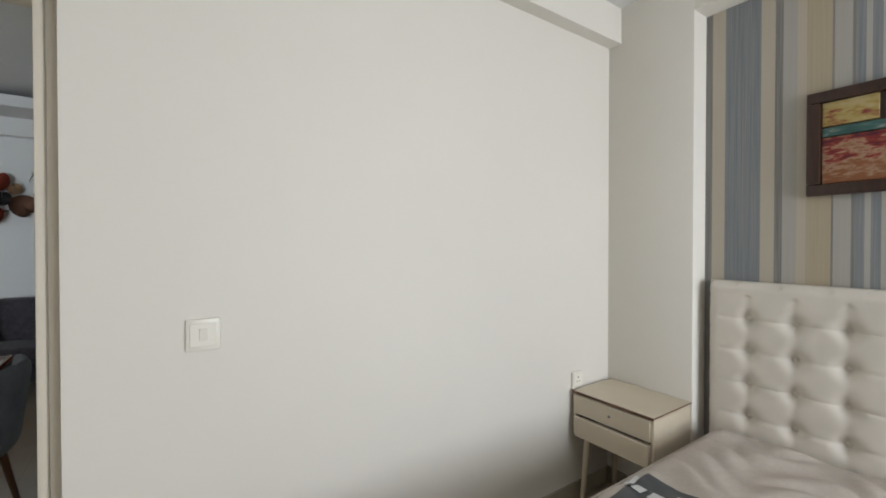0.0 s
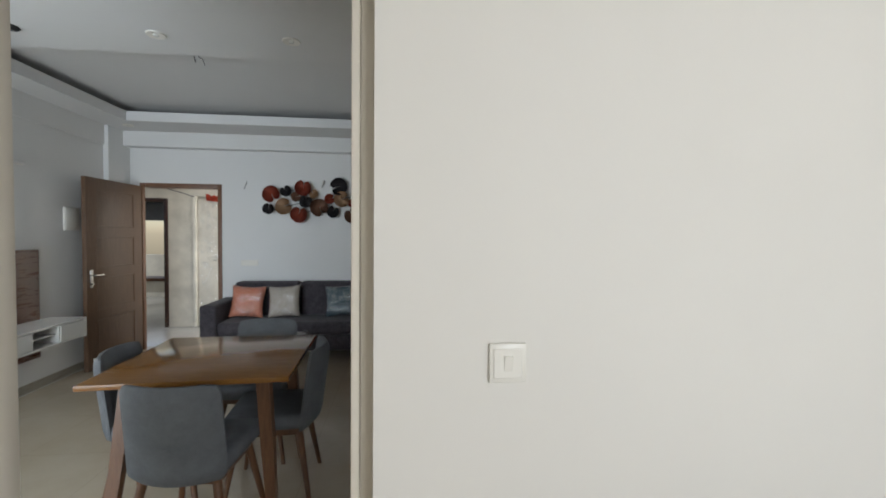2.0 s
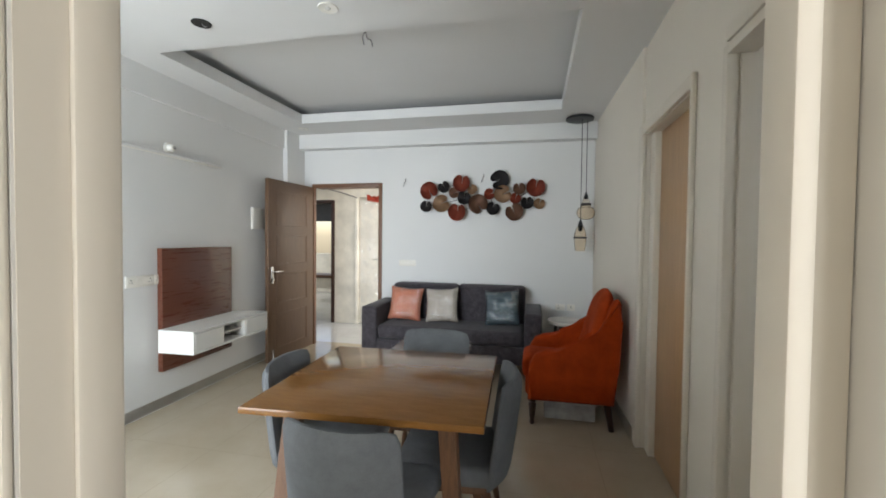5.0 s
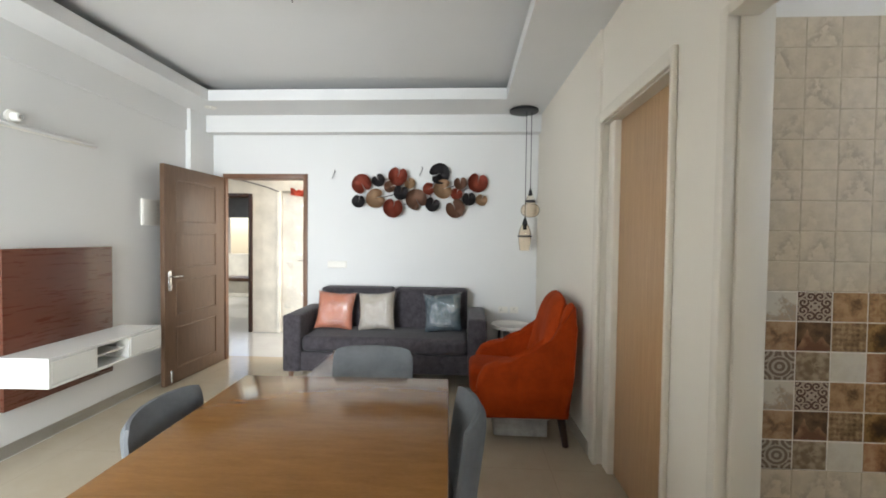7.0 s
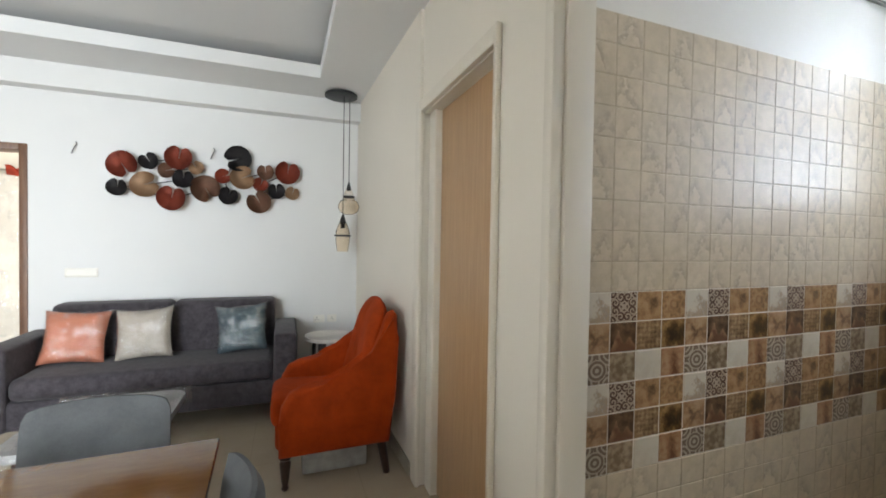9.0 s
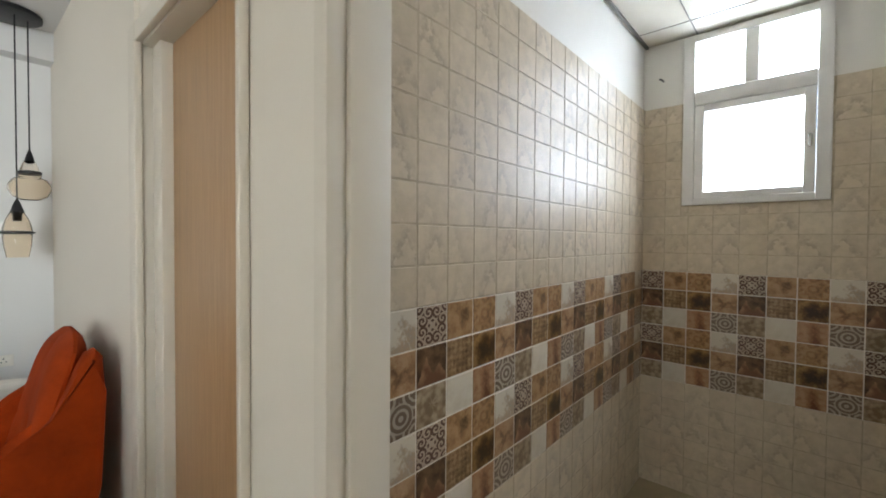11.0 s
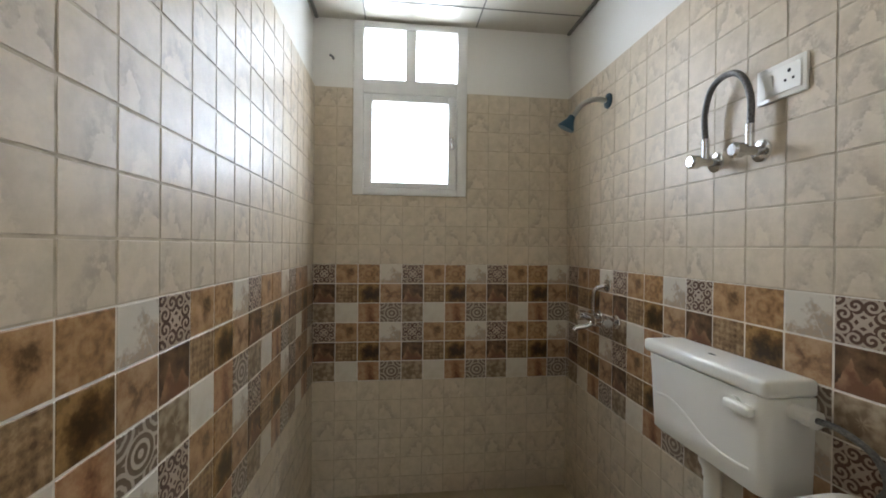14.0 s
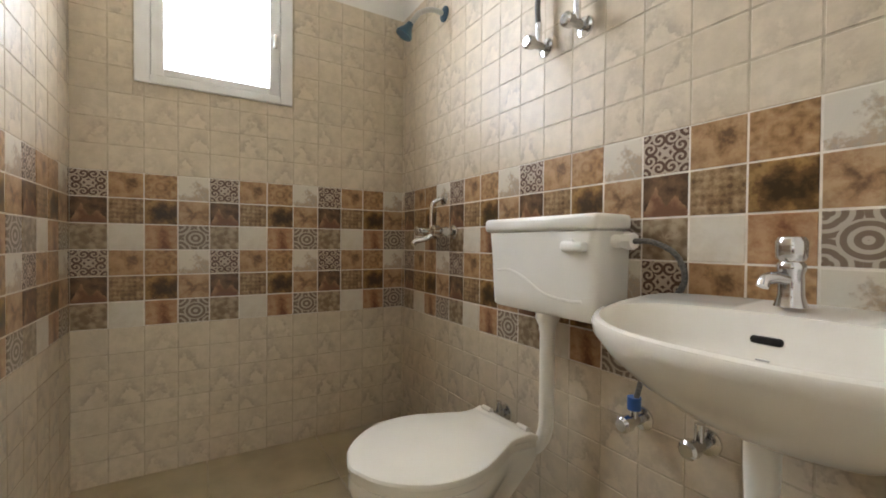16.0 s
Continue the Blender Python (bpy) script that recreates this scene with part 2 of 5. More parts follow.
def wallpaper():
    n = Net("striped_wallpaper")
    x, y, z = n.xyz()
    u = n.math("FRACT", n.math("DIVIDE", n.math("SUBTRACT", 5.699, y), 0.90))
    grey, cream, slate, sand, pale = (0.16, 0.155, 0.15), (0.44, 0.39, 0.315), (0.160, 0.180, 0.205), (0.38, 0.315, 0.215), (0.36, 0.345, 0.32)
    c = n.ramp(u, (0.0, grey), (0.035, cream), (0.095, slate), (0.255, cream), (0.315, grey), (0.345, pale), (0.40, cream), (0.435, sand),
               (0.525, grey), (0.535, pale), (0.59, grey), (0.605, slate), (0.635, pale), (0.655, slate), (0.685, pale), (0.735, slate), (0.79, cream),
               (0.835, grey), (0.86, sand), (0.93, pale), constant=True)
    v = n.stretch((60, 60, 0.6))
    f = n.noise(3.0, 5, v, rough=0.7)
    c = n.mix(n.ramp(f, (0.35, 0.0), (0.75, 0.40)), c, (0.48, 0.45, 0.40))
    n.bump(f, 0.1, 0.001)
    return n.done(c, 0.6)


PAPER = wallpaper()


# ---- the bathroom's wall tiles ----
TW, TH = 0.112, 0.1


def tile_mat(kind):
    """A printed, glazed tile; each kind of print repeats exactly, the plain one varies."""
    n = Net("tile_" + kind)
    own = n.math("MULTIPLY", n.random(), 37.0)
    seed = own if kind == "plain" else float(sum(map(ord, kind)) % 23)
    x, y, z = n.xyz()
    u, v = n.math("DIVIDE", x, TW / 2), n.math("DIVIDE", z, TH / 2)
    blot = n.noise(26, 5, None, seed, 0.6)
    fine = n.noise(80, 5, None, seed, 0.7)
    au, av = n.math("ABSOLUTE", u), n.math("ABSOLUTE", v)
    p, q = n.math("MAXIMUM", au, av), n.math("MINIMUM", au, av)
    r = n.math("SQRT", n.math("ADD", n.math("POWER", u, 2.0), n.math("POWER", v, 2.0)))

    def far(a, b, cx, cy):
        return n.math("SQRT", n.math("ADD", n.math("POWER", n.math("SUBTRACT", a, cx), 2.0), n.math("POWER", n.math("SUBTRACT", b, cy), 2.0)))

    def soft(value, lo, hi):
        return n.ramp(value, (lo, 0.0), (hi, 1.0))

    def peak(cx, top, slope):
        """How far a point lies above a ragged summit."""
        h = n.math("SUBTRACT", top, n.math("MULTIPLY", n.math("ABSOLUTE", n.math("SUBTRACT", u, cx)), slope))
        return n.math("SUBTRACT", v, n.math("MULTIPLY_ADD", n.math("SUBTRACT", fine, 0.5), 0.9, h))

    if kind == "plain":
        pick = n.math("FRACT", n.math("MULTIPLY", n.random(), 7.3))
        tone = n.ramp(n.random(), (0.0, (0.585, 0.485, 0.36)), (0.5, (0.63, 0.525, 0.395)), (1.0, (0.57, 0.47, 0.348)))
        c = n.mix(soft(blot, 0.40, 0.72), tone, (0.49, 0.405, 0.30))
        over = n.math("MULTIPLY_ADD", n.math("SUBTRACT", blot, 0.5), 3.0, peak(n.math("MULTIPLY_ADD", n.random(), 1.3, -0.65), n.math("MULTIPLY_ADD", pick, 0.8, -0.45), 1.7))
        smear = n.math("MULTIPLY", soft(over, 0.0, 0.14), n.math("SUBTRACT", 1.0, soft(n.math("MULTIPLY", over, 0.5), 0.20, 0.75)))
        smear = n.math("MULTIPLY", smear, n.ramp(pick, (0.10, 0.10), (0.80, 0.85)))
        smear = n.math("MULTIPLY", smear, soft(n.noise(45, 4, None, own, 0.65), 0.38, 0.58))
        c = n.mix(smear, c, (0.38, 0.31, 0.235))
        c = n.mix(n.ramp(fine, (0.55, 0.0), (0.8, 0.22)), c, (0.42, 0.355, 0.275))
    elif kind == "white":
        c = n.mix(soft(blot, 0.42, 0.75), (0.60, 0.54, 0.45), (0.52, 0.445, 0.345))
    elif kind == "ornate":
        d1, d2 = far(p, q, 0.66, 0.27), far(p, q, 0.86, 0.80)
        d = n.math("MINIMUM", d1, d2)
        k = n.math("SINE", n.math("MULTIPLY_ADD", d, 27.0, n.math("MULTIPLY", n.math("ARCTAN2", n.math("SUBTRACT", q, 0.27), n.math("SUBTRACT", p, 0.66)), 1.0)))
        petal = n.math("LESS_THAN", n.math("ABSOLUTE", n.math("SUBTRACT", n.math("SUBTRACT", p, q), 0.02)), n.math("MULTIPLY_ADD", r, -0.30, 0.16))
        line = n.math("MAXIMUM", petal, soft(k, -0.05, 0.30))
        c = n.mix(n.math("MULTIPLY", line, 0.92), n.mix(blot, (0.075, 0.036, 0.022), (0.13, 0.07, 0.045)), n.mix(blot, (0.50, 0.41, 0.325), (0.40, 0.31, 0.235)))
    elif kind == "rings":
        d1 = far(u, v, 0.1, -0.05)
        k1 = n.math("SINE", n.math("MULTIPLY", d1, 20.0))
        d2 = far(p, q, 0.95, 0.75)
        k2 = n.math("SINE", n.math("MULTIPLY_ADD", d2, 19.0, n.math("MULTIPLY", n.math("ARCTAN2", n.math("SUBTRACT", q, 0.7), n.math("SUBTRACT", p, 0.95)), 1.0)))
        k = n.math("ADD", n.math("MULTIPLY", k1, n.math("LESS_THAN", d1, 0.72)), n.math("MULTIPLY", k2, n.math("GREATER_THAN", d1, 0.72)))
        k = n.math("MULTIPLY_ADD", n.math("SUBTRACT", blot, 0.5), 1.6, k)
        c = n.mix(n.math("MULTIPLY", soft(k, 0.0, 0.45), 0.85), n.mix(blot, (0.14, 0.095, 0.065), (0.22, 0.16, 0.115)), (0.46, 0.395, 0.32))
    elif kind == "peaks":
        one, two = peak(-0.38, 0.42, 2.3), peak(0.45, -0.05, 1.4)
        land = n.math("SUBTRACT", 1.0, soft(n.math("MINIMUM", one, two), 0.0, 0.08))
        ground = n.mix(soft(n.math("MULTIPLY_ADD", v, -0.30, blot), 0.45, 0.72), n.mix(fine, (0.41, 0.24, 0.135), (0.29, 0.155, 0.082)), (0.17, 0.08, 0.043))
        c = n.mix(land, n.mix(soft(blot, 0.38, 0.66), (0.06, 0.03, 0.016), (0.20, 0.115, 0.06)), ground)
    elif kind == "pale":
        over = peak(-0.15, 0.85, 2.2)
        low = n.math("MULTIPLY", soft(n.math("MULTIPLY_ADD", u, 0.12, n.math("MULTIPLY_ADD", v, -0.16, blot)), 0.46, 0.56), 0.85)
        c = n.mix(low, (0.60, 0.54, 0.45), n.mix(soft(fine, 0.40, 0.62), (0.40, 0.275, 0.175), (0.33, 0.27, 0.21)))
        c = n.mix(n.math("MULTIPLY", n.math("SUBTRACT", 1.0, soft(n.math("ABSOLUTE", over), 0.0, 0.12)), 0.45), c, (0.62, 0.56, 0.47))
    elif kind == "floral":
        a = n.math("ARCTAN2", v, u)
        k = n.math("ADD", n.math("SINE", n.math("MULTIPLY", a, 8.0)), n.math("MULTIPLY", n.math("SINE", n.math("MULTIPLY", r, 13.0)), 0.9))
        c = n.mix(soft(n.math("MULTIPLY_ADD", k, 0.06, blot), 0.38, 0.64), (0.19, 0.125, 0.070), (0.38, 0.295, 0.20))
    else:
        dark, mid, light = {
            "tan": ((0.135, 0.073, 0.033), (0.32, 0.178, 0.082), (0.43, 0.265, 0.138)),
            "orange": ((0.16, 0.083, 0.036), (0.33, 0.183, 0.082), (0.43, 0.27, 0.142)),
            "rust": ((0.16, 0.064, 0.028), (0.33, 0.165, 0.08), (0.43, 0.262, 0.145)),
            "blot": ((0.045, 0.023, 0.009), (0.13, 0.066, 0.022), (0.32, 0.185, 0.07)),
            "mosaic": ((0.11, 0.06, 0.028), (0.26, 0.16, 0.08), (0.40, 0.275, 0.16)),
            "brown": ((0.16, 0.09, 0.048), (0.33, 0.19, 0.098), (0.44, 0.29, 0.168)),
        }[kind]
        f = n.math("MULTIPLY_ADD", fine, 0.30, n.math("MULTIPLY", blot, 0.7))
        if kind in ("tan", "brown"):
            d = n.math("MULTIPLY_ADD", n.math("SUBTRACT", blot, 0.5), 1.8, far(u, v, 0.25, 0.15))
            f = n.math("ADD", f, n.math("MULTIPLY_ADD", n.math("MINIMUM", d, 0.75), 0.22, -0.10))
        elif kind == "mosaic":
            dots = n.math("MULTIPLY", n.math("COSINE", n.math("MULTIPLY", n.math("ADD", u, v), 9.5)), n.math("COSINE", n.math("MULTIPLY", n.math("SUBTRACT", u, v), 9.5)))
            f = n.math("MULTIPLY_ADD", dots, 0.05, n.math("MULTIPLY_ADD", n.math("SUBTRACT", fine, 0.5), 0.25, f))
        elif kind == "orange":
            d1 = n.math("SINE", n.math("MULTIPLY", far(n.math("FRACT", n.math("MULTIPLY_ADD", u, 1.0, 0.5)), n.math("FRACT", n.math("MULTIPLY_ADD", v, 1.0, 0.5)), 0.5, 0.5), 17.0))
            f = n.math("MULTIPLY_ADD", d1, 0.045, n.math("MULTIPLY_ADD", v, -0.03, f))
        elif kind == "rust":
            f = n.math("ADD", f, n.math("MULTIPLY_ADD", n.math("MINIMUM", n.math("ABSOLUTE", n.math("SUBTRACT", u, 0.1)), 0.6), 0.26, -0.07))
        elif kind == "blot":
            f = n.math("ADD", f, n.math("MULTIPLY_ADD", n.math("MINIMUM", far(u, v, 0.35, -0.1), 1.2), 0.20, -0.15))
        c = n.ramp(f, (0.37, dark), (0.51, mid), (0.64, light))
    n.bump(n.math("ADD", n.noise(9, 2, None, own), n.math("MULTIPLY", fine, 0.10)), 0.20, 0.0025)
    return n.done(c, n.math("MULTIPLY_ADD", blot, 0.12, 0.32 if kind == "plain" else 0.25), 0.0, Specular_IOR_Level=0.24)


ROWS_OF_BAND = (("ornate", "tan", "orange", "pale"), ("peaks", "mosaic", "blot", "brown"), ("floral", "white", "rust", "rings"))
TILES = {k: tile_mat(k) for k in ("plain", "ornate", "tan", "orange", "pale", "peaks", "mosaic", "blot", "brown", "floral", "white", "rust", "rings")}


# ---- mesh helpers ----
def box(bm, x0, x1, y0, y1, z0, z1, bev=0.0, seg=2):
    vs = [bm.verts.new((x, y, z)) for z in (z0, z1) for y in (y0, y1) for x in (x0, x1)]
    fs = [bm.faces.new([vs[i] for i in q]) for q in ((0, 2, 3, 1), (4, 5, 7, 6), (0, 1, 5, 4), (2, 6, 7, 3), (0, 4, 6, 2), (1, 3, 7, 5))]
    if bev:
        es = list({e for f in fs for e in f.edges})
        bmesh.ops.bevel(bm, geom=es, offset=bev, segments=seg, profile=0.5, affect="EDGES")
    return bm


def boxed(*a, **k):
    return box(bmesh.new(), *a, **k)


def ring(bm, c, u, v, n, r, r2=None):
    return [bm.verts.new(Vector(c) + u * (r * math.cos(2 * math.pi * i / n)) + v * ((r2 or r) * math.sin(2 * math.pi * i / n))) for i in range(n)]


def skin(bm, rings, cap=True):
    for p, q in zip(rings, rings[1:]):
        m = len(p)
        for i in range(m):
            bm.faces.new((p[i], p[(i + 1) % m], q[(i + 1) % m], q[i]))
    if cap:
        bm.faces.new(list(reversed(rings[0])))
        bm.faces.new(rings[-1])
    return bm


def rod(bm, p0, p1, r0, r1=None, n=14):
    p0, p1 = Vector(p0), Vector(p1)
    d = (p1 - p0).normalized()
    u = d.orthogonal().normalized()
    v = d.cross(u)
    return skin(bm, [ring(bm, p0, u, v, n, r0), ring(bm, p1, u, v, n, r1 if r1 is not None else r0)])


def rodded(*a, **k):
    return rod(bmesh.new(), *a, **k)


def lathe(bm, profile, n=28, c=(0, 0, 0), axis="z"):
    u, v, w = {"z": (Vector((1, 0, 0)), Vector((0, 1, 0)), Vector((0, 0, 1))), "y": (Vector((1, 0, 0)), Vector((0, 0, -1)), Vector((0, 1, 0))),
               "x": (Vector((0, 1, 0)), Vector((0, 0, 1)), Vector((1, 0, 0)))}[axis]
    return skin(bm, [ring(bm, Vector(c) + w * h, u, v, n, max(r, 0.0004)) for r, h in profile])


def turned(*a, **k):
    return lathe(bmesh.new(), *a, **k)


def smooth_path(pts, steps=8):
    """A Catmull-Rom line through the points."""
    p = [Vector(q) for q in pts]
    p = [2 * p[0] - p[1]] + p + [2 * p[-1] - p[-2]]
    out = []
    for a, b, c, d in zip(p, p[1:], p[2:], p[3:]):
        for k in range(steps):
            t = k / steps
            out.append(0.5 * (2 * b + (c - a) * t + (2 * a - 5 * b + 4 * c - d) * t * t + (3 * b - a - 3 * c + d) * t ** 3))
    return out + [p[-2]]


def tube(bm, pts, r, n=10, steps=8):
    line = smooth_path(pts, steps) if steps > 1 else [Vector(q) for q in pts]
    u = (line[1] - line[0]).orthogonal().normalized()
    rings = []
    for i, q in enumerate(line):
        d = (line[min(i + 1, len(line) - 1)] - line[max(i - 1, 0)]).normalized()
        u = (u - d * u.dot(d)).normalized()
        rings.append(ring(bm, q, u, d.cross(u), n, r))
    return skin(bm, rings)


def tubed(*a, **k):
    return tube(bmesh.new(), *a, **k)


def prism(bm, outline, axis, lo, hi, bev=0.0, seg=2):
    """An outline of 2D points, pushed along an axis from lo to hi."""
    def place(p, h):
        return {"x": (h, p[0], p[1]), "y": (p[0], h, p[1]), "z": (p[0], p[1], h)}[axis]
    a = [bm.verts.new(place(p, lo)) for p in outline]
    b = [bm.verts.new(place(p, hi)) for p in outline]
    top, bottom = bm.faces.new(b), bm.faces.new(list(reversed(a)))
    m = len(a)
    for i in range(m):
        bm.faces.new((a[i], a[(i + 1) % m], b[(i + 1) % m], b[i]))
    if bev:
        bmesh.ops.bevel(bm, geom=list({e for f in (top, bottom) for e in f.edges}), offset=bev, segments=seg, profile=0.5, affect="EDGES")
    return bm


def prismed(*a, **k):
    return prism(bmesh.new(), *a, **k)


def sheet(bm, place, nu, nv):
    vs = [[bm.verts.new(place(i / nu, j / nv)) for i in range(nu + 1)] for j in range(nv + 1)]
    for j in range(nv):
        for i in range(nu):
            bm.faces.new((vs[j][i], vs[j][i + 1], vs[j + 1][i + 1], vs[j + 1][i]))
    return bm


def part(name, bm, material, parent=None, label=""):
    bmesh.ops.recalc_face_normals(bm, faces=bm.faces)
    me = bpy.data.meshes.new(name)
    bm.to_mesh(me)
    bm.free()
    me.materials.append(material)
    me.polygons.foreach_set("use_smooth", [True] * len(me.polygons))
    me.set_sharp_from_angle(angle=radians(38))
    ob = new(name, me)
    ob.parent = parent
    if label:
        ob["label"] = label
    return ob


def thing(name, label, category, m=None, group=""):
    ob = new(name)
    ob.empty_display_size = 0.1
    if m is not None:
        ob.matrix_basis = m
    return tagged(ob, label, category, group)


def setting(name, bm, material, label, category="wall", parent=None):
    return tagged(part(name, bm, material, parent), label, category, kind="structure")


# ---- the shell ----
TOP = 2.95
BX, BL, BR = 2.472, 3.125, 1.787       # bathroom: window wall, the two long walls
RX = 0.36                              # living room's wall with the two doors
FAR = 6.065                            # sofa wall
BEDY = 1.66                            # bedroom wall with the switch


def left_x(y):
    return -3.17 - 0.033 * (y - 3.3)


def right_x(y):
    return RX - 0.026 * max(0.0, y - 3.6)


setting("floor", boxed(-3.6, 3.2, -2.4, 6.2, -0.12, 0), FLOOR, "glossy beige vitrified tile floor of the flat", "floor")
setting("floor_lobby", boxed(-7.2, -1.2, 6.2, 11.2, -0.12, -0.004), FLOOR_LOBBY, "glossy pale tile floor of the lobby outside", "floor")

# wall between the bedroom and the living room, with the door opening
w = bmesh.new()
box(w, -0.047, 3.0, BEDY, 1.772, 0, TOP)
box(w, -1.5, -0.915, BEDY, 1.772, 0, TOP)
box(w, -3.6, -1.5, BEDY, 1.772, 2.40, TOP)
box(w, -0.915, -0.047, BEDY, 1.772, 2.06, TOP)
setting("wall_south", w, WALL, "off-white painted wall of the bedroom with light scuffs")
# living room's side wall towards the bathroom
w = bmesh.new()
box(w, RX, 0.50, 1.774, 2.20, 0, TOP)
box(w, RX, 0.50, 3.085, 3.368, 0, TOP)
box(w, RX, 0.50, 2.20, 3.085, 2.10, TOP)
box(w, RX, 0.50, 3.368, 4.24, 2.07, TOP)
prism(w, [(RX - 0.017, 4.24), (0.60, 4.24), (0.60, 6.2), (right_x(6.2), 6.2)], "z", 0, TOP)
setting("wall_east", w, WALL_WARM_LIT, "off-white painted living room wall with two doorways")
w = bmesh.new()
prism(w, [(left_x(0.2), 0.2), (left_x(6.2), 6.2), (-3.75, 6.2), (-3.75, 0.2)], "z", 0, TOP)
setting("wall_west", w, WALL_COOL, "off-white painted living room wall behind the television unit")
w = bmesh.new()
prism(w, [(left_x(2) - 0.1, 1.78), (left_x(2) + 0.025, 1.78), (left_x(5.69) + 0.018, 5.69), (left_x(5.69) - 0.1, 5.69)], "z", 2.40, 2.75)
setting("beam_west", w, WALL_COOL, "shallow painted beam along the television wall", "beam")
setting("column", boxed(-3.5, -3.195, 5.69, FAR, 0, 2.8), WALL_COOL, "white painted corner column beside the entrance door", "column")
w = bmesh.new()
box(w, -2.15, 0.7, FAR, 6.22, 0, TOP)
box(w, -3.75, -3.083, FAR, 6.11, 0, TOP)
box(w, -3.75, -3.22, 6.11, 6.22, 0, TOP)
box(w, -3.083, -2.15, FAR, 6.22, 2.02, TOP)
setting("wall_north", w, WALL_COOL, "pale painted wall behind the sofa")
setting("beam_north", boxed(-3.20, 0.40, 5.94, FAR + 0.01, 2.445, 2.70), WALL_COOL, "painted ceiling beam above the sofa wall", "beam")

# stepped ceiling with a recessed tray
w = bmesh.new()
box(w, -3.7, 0.5, 1.77, 3.69, 2.62, 2.72)
box(w, -3.7, 0.5, 5.472, 6.1, 2.62, 2.72)
box(w, -3.7, -2.875, 3.69, 5.472, 2.62, 2.72)
box(w, -0.096, 0.5, 3.69, 5.472, 2.62, 2.72)
box(w, -3.7, 0.6, 1.77, 6.2, 2.80, 2.95)
setting("ceiling_living", w, CEIL, "white false ceiling with a recessed rectangular tray", "ceiling")
setting("ceiling_bedroom", boxed(-1.4, 3.1, -2.4, BEDY, 2.70, 2.95), CEIL, "white painted bedroom ceiling", "ceiling")
setting("beam_bedroom", boxed(-1.3, 2.316, 1.585, BEDY + 0.01, 2.505, 2.72), WALL, "white painted beam above the bedroom wall", "beam")

# bedroom
setting("pillar_bedroom", boxed(2.316, 3.0, 1.198, BEDY + 0.005, 0, 2.72, 0.004), WALL, "off-white painted pillar beside the bed", "column")
setting("beam_headwall", boxed(2.318, 3.0, -2.4, 1.20, 2.515, 2.72), WALL, "white beam above the striped wallpaper", "beam")
setting("wall_headboard", boxed(2.44, 2.9, -2.4, 1.205, 0, 2.6), PAPER, "bedroom wall papered in grey, blue and beige stripes")
w = bmesh.new()
box(w, -1.4, 0.5, -2.4, -2.25, 0, TOP)
box(w, 2.3, 3.0, -2.4, -2.25, 0, TOP)
box(w, 0.5, 2.3, -2.4, -2.25, 0, 0.5)
box(w, 0.5, 2.3, -2.4, -2.25, 2.4, TOP)
setting("wall_bedroom_window", w, WALL, "off-white bedroom wall round a wide window opening")
setting("wall_bedroom_west", boxed(-1.4, -1.2, -2.25, BEDY, 0, TOP), WALL, "off-white plain bedroom wall")
# Unseen alcove, added to keep sky_living off the near chair and side wall.
setting("wall_passage", boxed(-1.56, -1.401, 0.2, BEDY - 0.001, 0, TOP), WALL_COOL, "unseen off-white wall added to narrow the living room's sky light")
setting("ceiling_passage", boxed(-3.3, -1.56, 0.2, BEDY - 0.001, 2.40, 2.55), CEIL, "unseen white ceiling added to narrow the living room's sky light", "ceiling")

# bathroom shell
w = bmesh.new()
WY0, WY1, WZ0, WZ1 = 2.348, 2.932, 1.556, 2.44
box(w, BX + 0.012, 2.60, 1.6, WY0, 0, TOP)
box(w, BX + 0.012, 2.60, WY1, 3.3, 0, TOP)
box(w, BX + 0.012, 2.60, WY0, WY1, 0, WZ0)
box(w, BX + 0.012, 2.60, WY0, WY1, WZ1, TOP)
wall_window = setting("wall_bath_window", w, WALL, "bathroom wall with a small window above tiles")
wall_left = setting("wall_bath_left", boxed(0.501, 2.484, BL + 0.012, 3.30, 0, TOP), WALL, "bathroom side wall, white paint above tiles")
wall_right = setting("wall_bath_right", boxed(0.501, 2.484, 1.774, BR - 0.008, 0, TOP), WALL, "bathroom plumbing wall, white paint above tiles")
w = bmesh.new()
box(w, 0.44, 2.49, 1.77, 3.14, 2.452, 2.56)
setting("ceiling_bath", w, PANEL, "glossy cream panelled bathroom ceiling", "ceiling")
w = bmesh.new()
for y in (2.30, 2.875):
    box(w, 0.44, BX, y - 0.003, y + 0.003, 2.449, 2.456)
for x in (0.95, 1.65, 2.30):
    box(w, x - 0.003, x + 0.003, BR, BL, 2.4495, 2.456)
box(w, 0.44, BX, BR, BR + 0.014, 2.440, 2.452)
box(w, 0.44, BX, BL - 0.014, BL, 2.440, 2.452)
setting("trim_ceiling_joints", w, JOINT, "dark joints between the ceiling panels", "trim")

# lobby and the flat across it
w = bmesh.new()
box(w, -3.44, -3.08, 7.35, 7.5, 0, 2.6)
box(w, -2.45, -1.2, 7.35, 7.5, 0, 2.6)
box(w, -7.2, -4.4, 7.35, 7.5, 0, 2.6)
box(w, -4.4, -3.44, 7.35, 7.5, 1.95, 2.6)
box(w, -3.08, -2.45, 7.35, 7.5, 1.99, 2.6)
setting("wall_lobby", w, DUST_WHITE, "dusty white lobby wall with unfinished plaster")
w = bmesh.new()
box(w, -7.2, -5.75, 10.6, 10.75, 0, 2.6)
box(w, -5.15, -2.6, 10.6, 10.75, 0, 2.6)
box(w, -5.75, -5.15, 10.6, 10.75, 0, 0.95)
box(w, -5.75, -5.15, 10.6, 10.75, 2.0, 2.6)
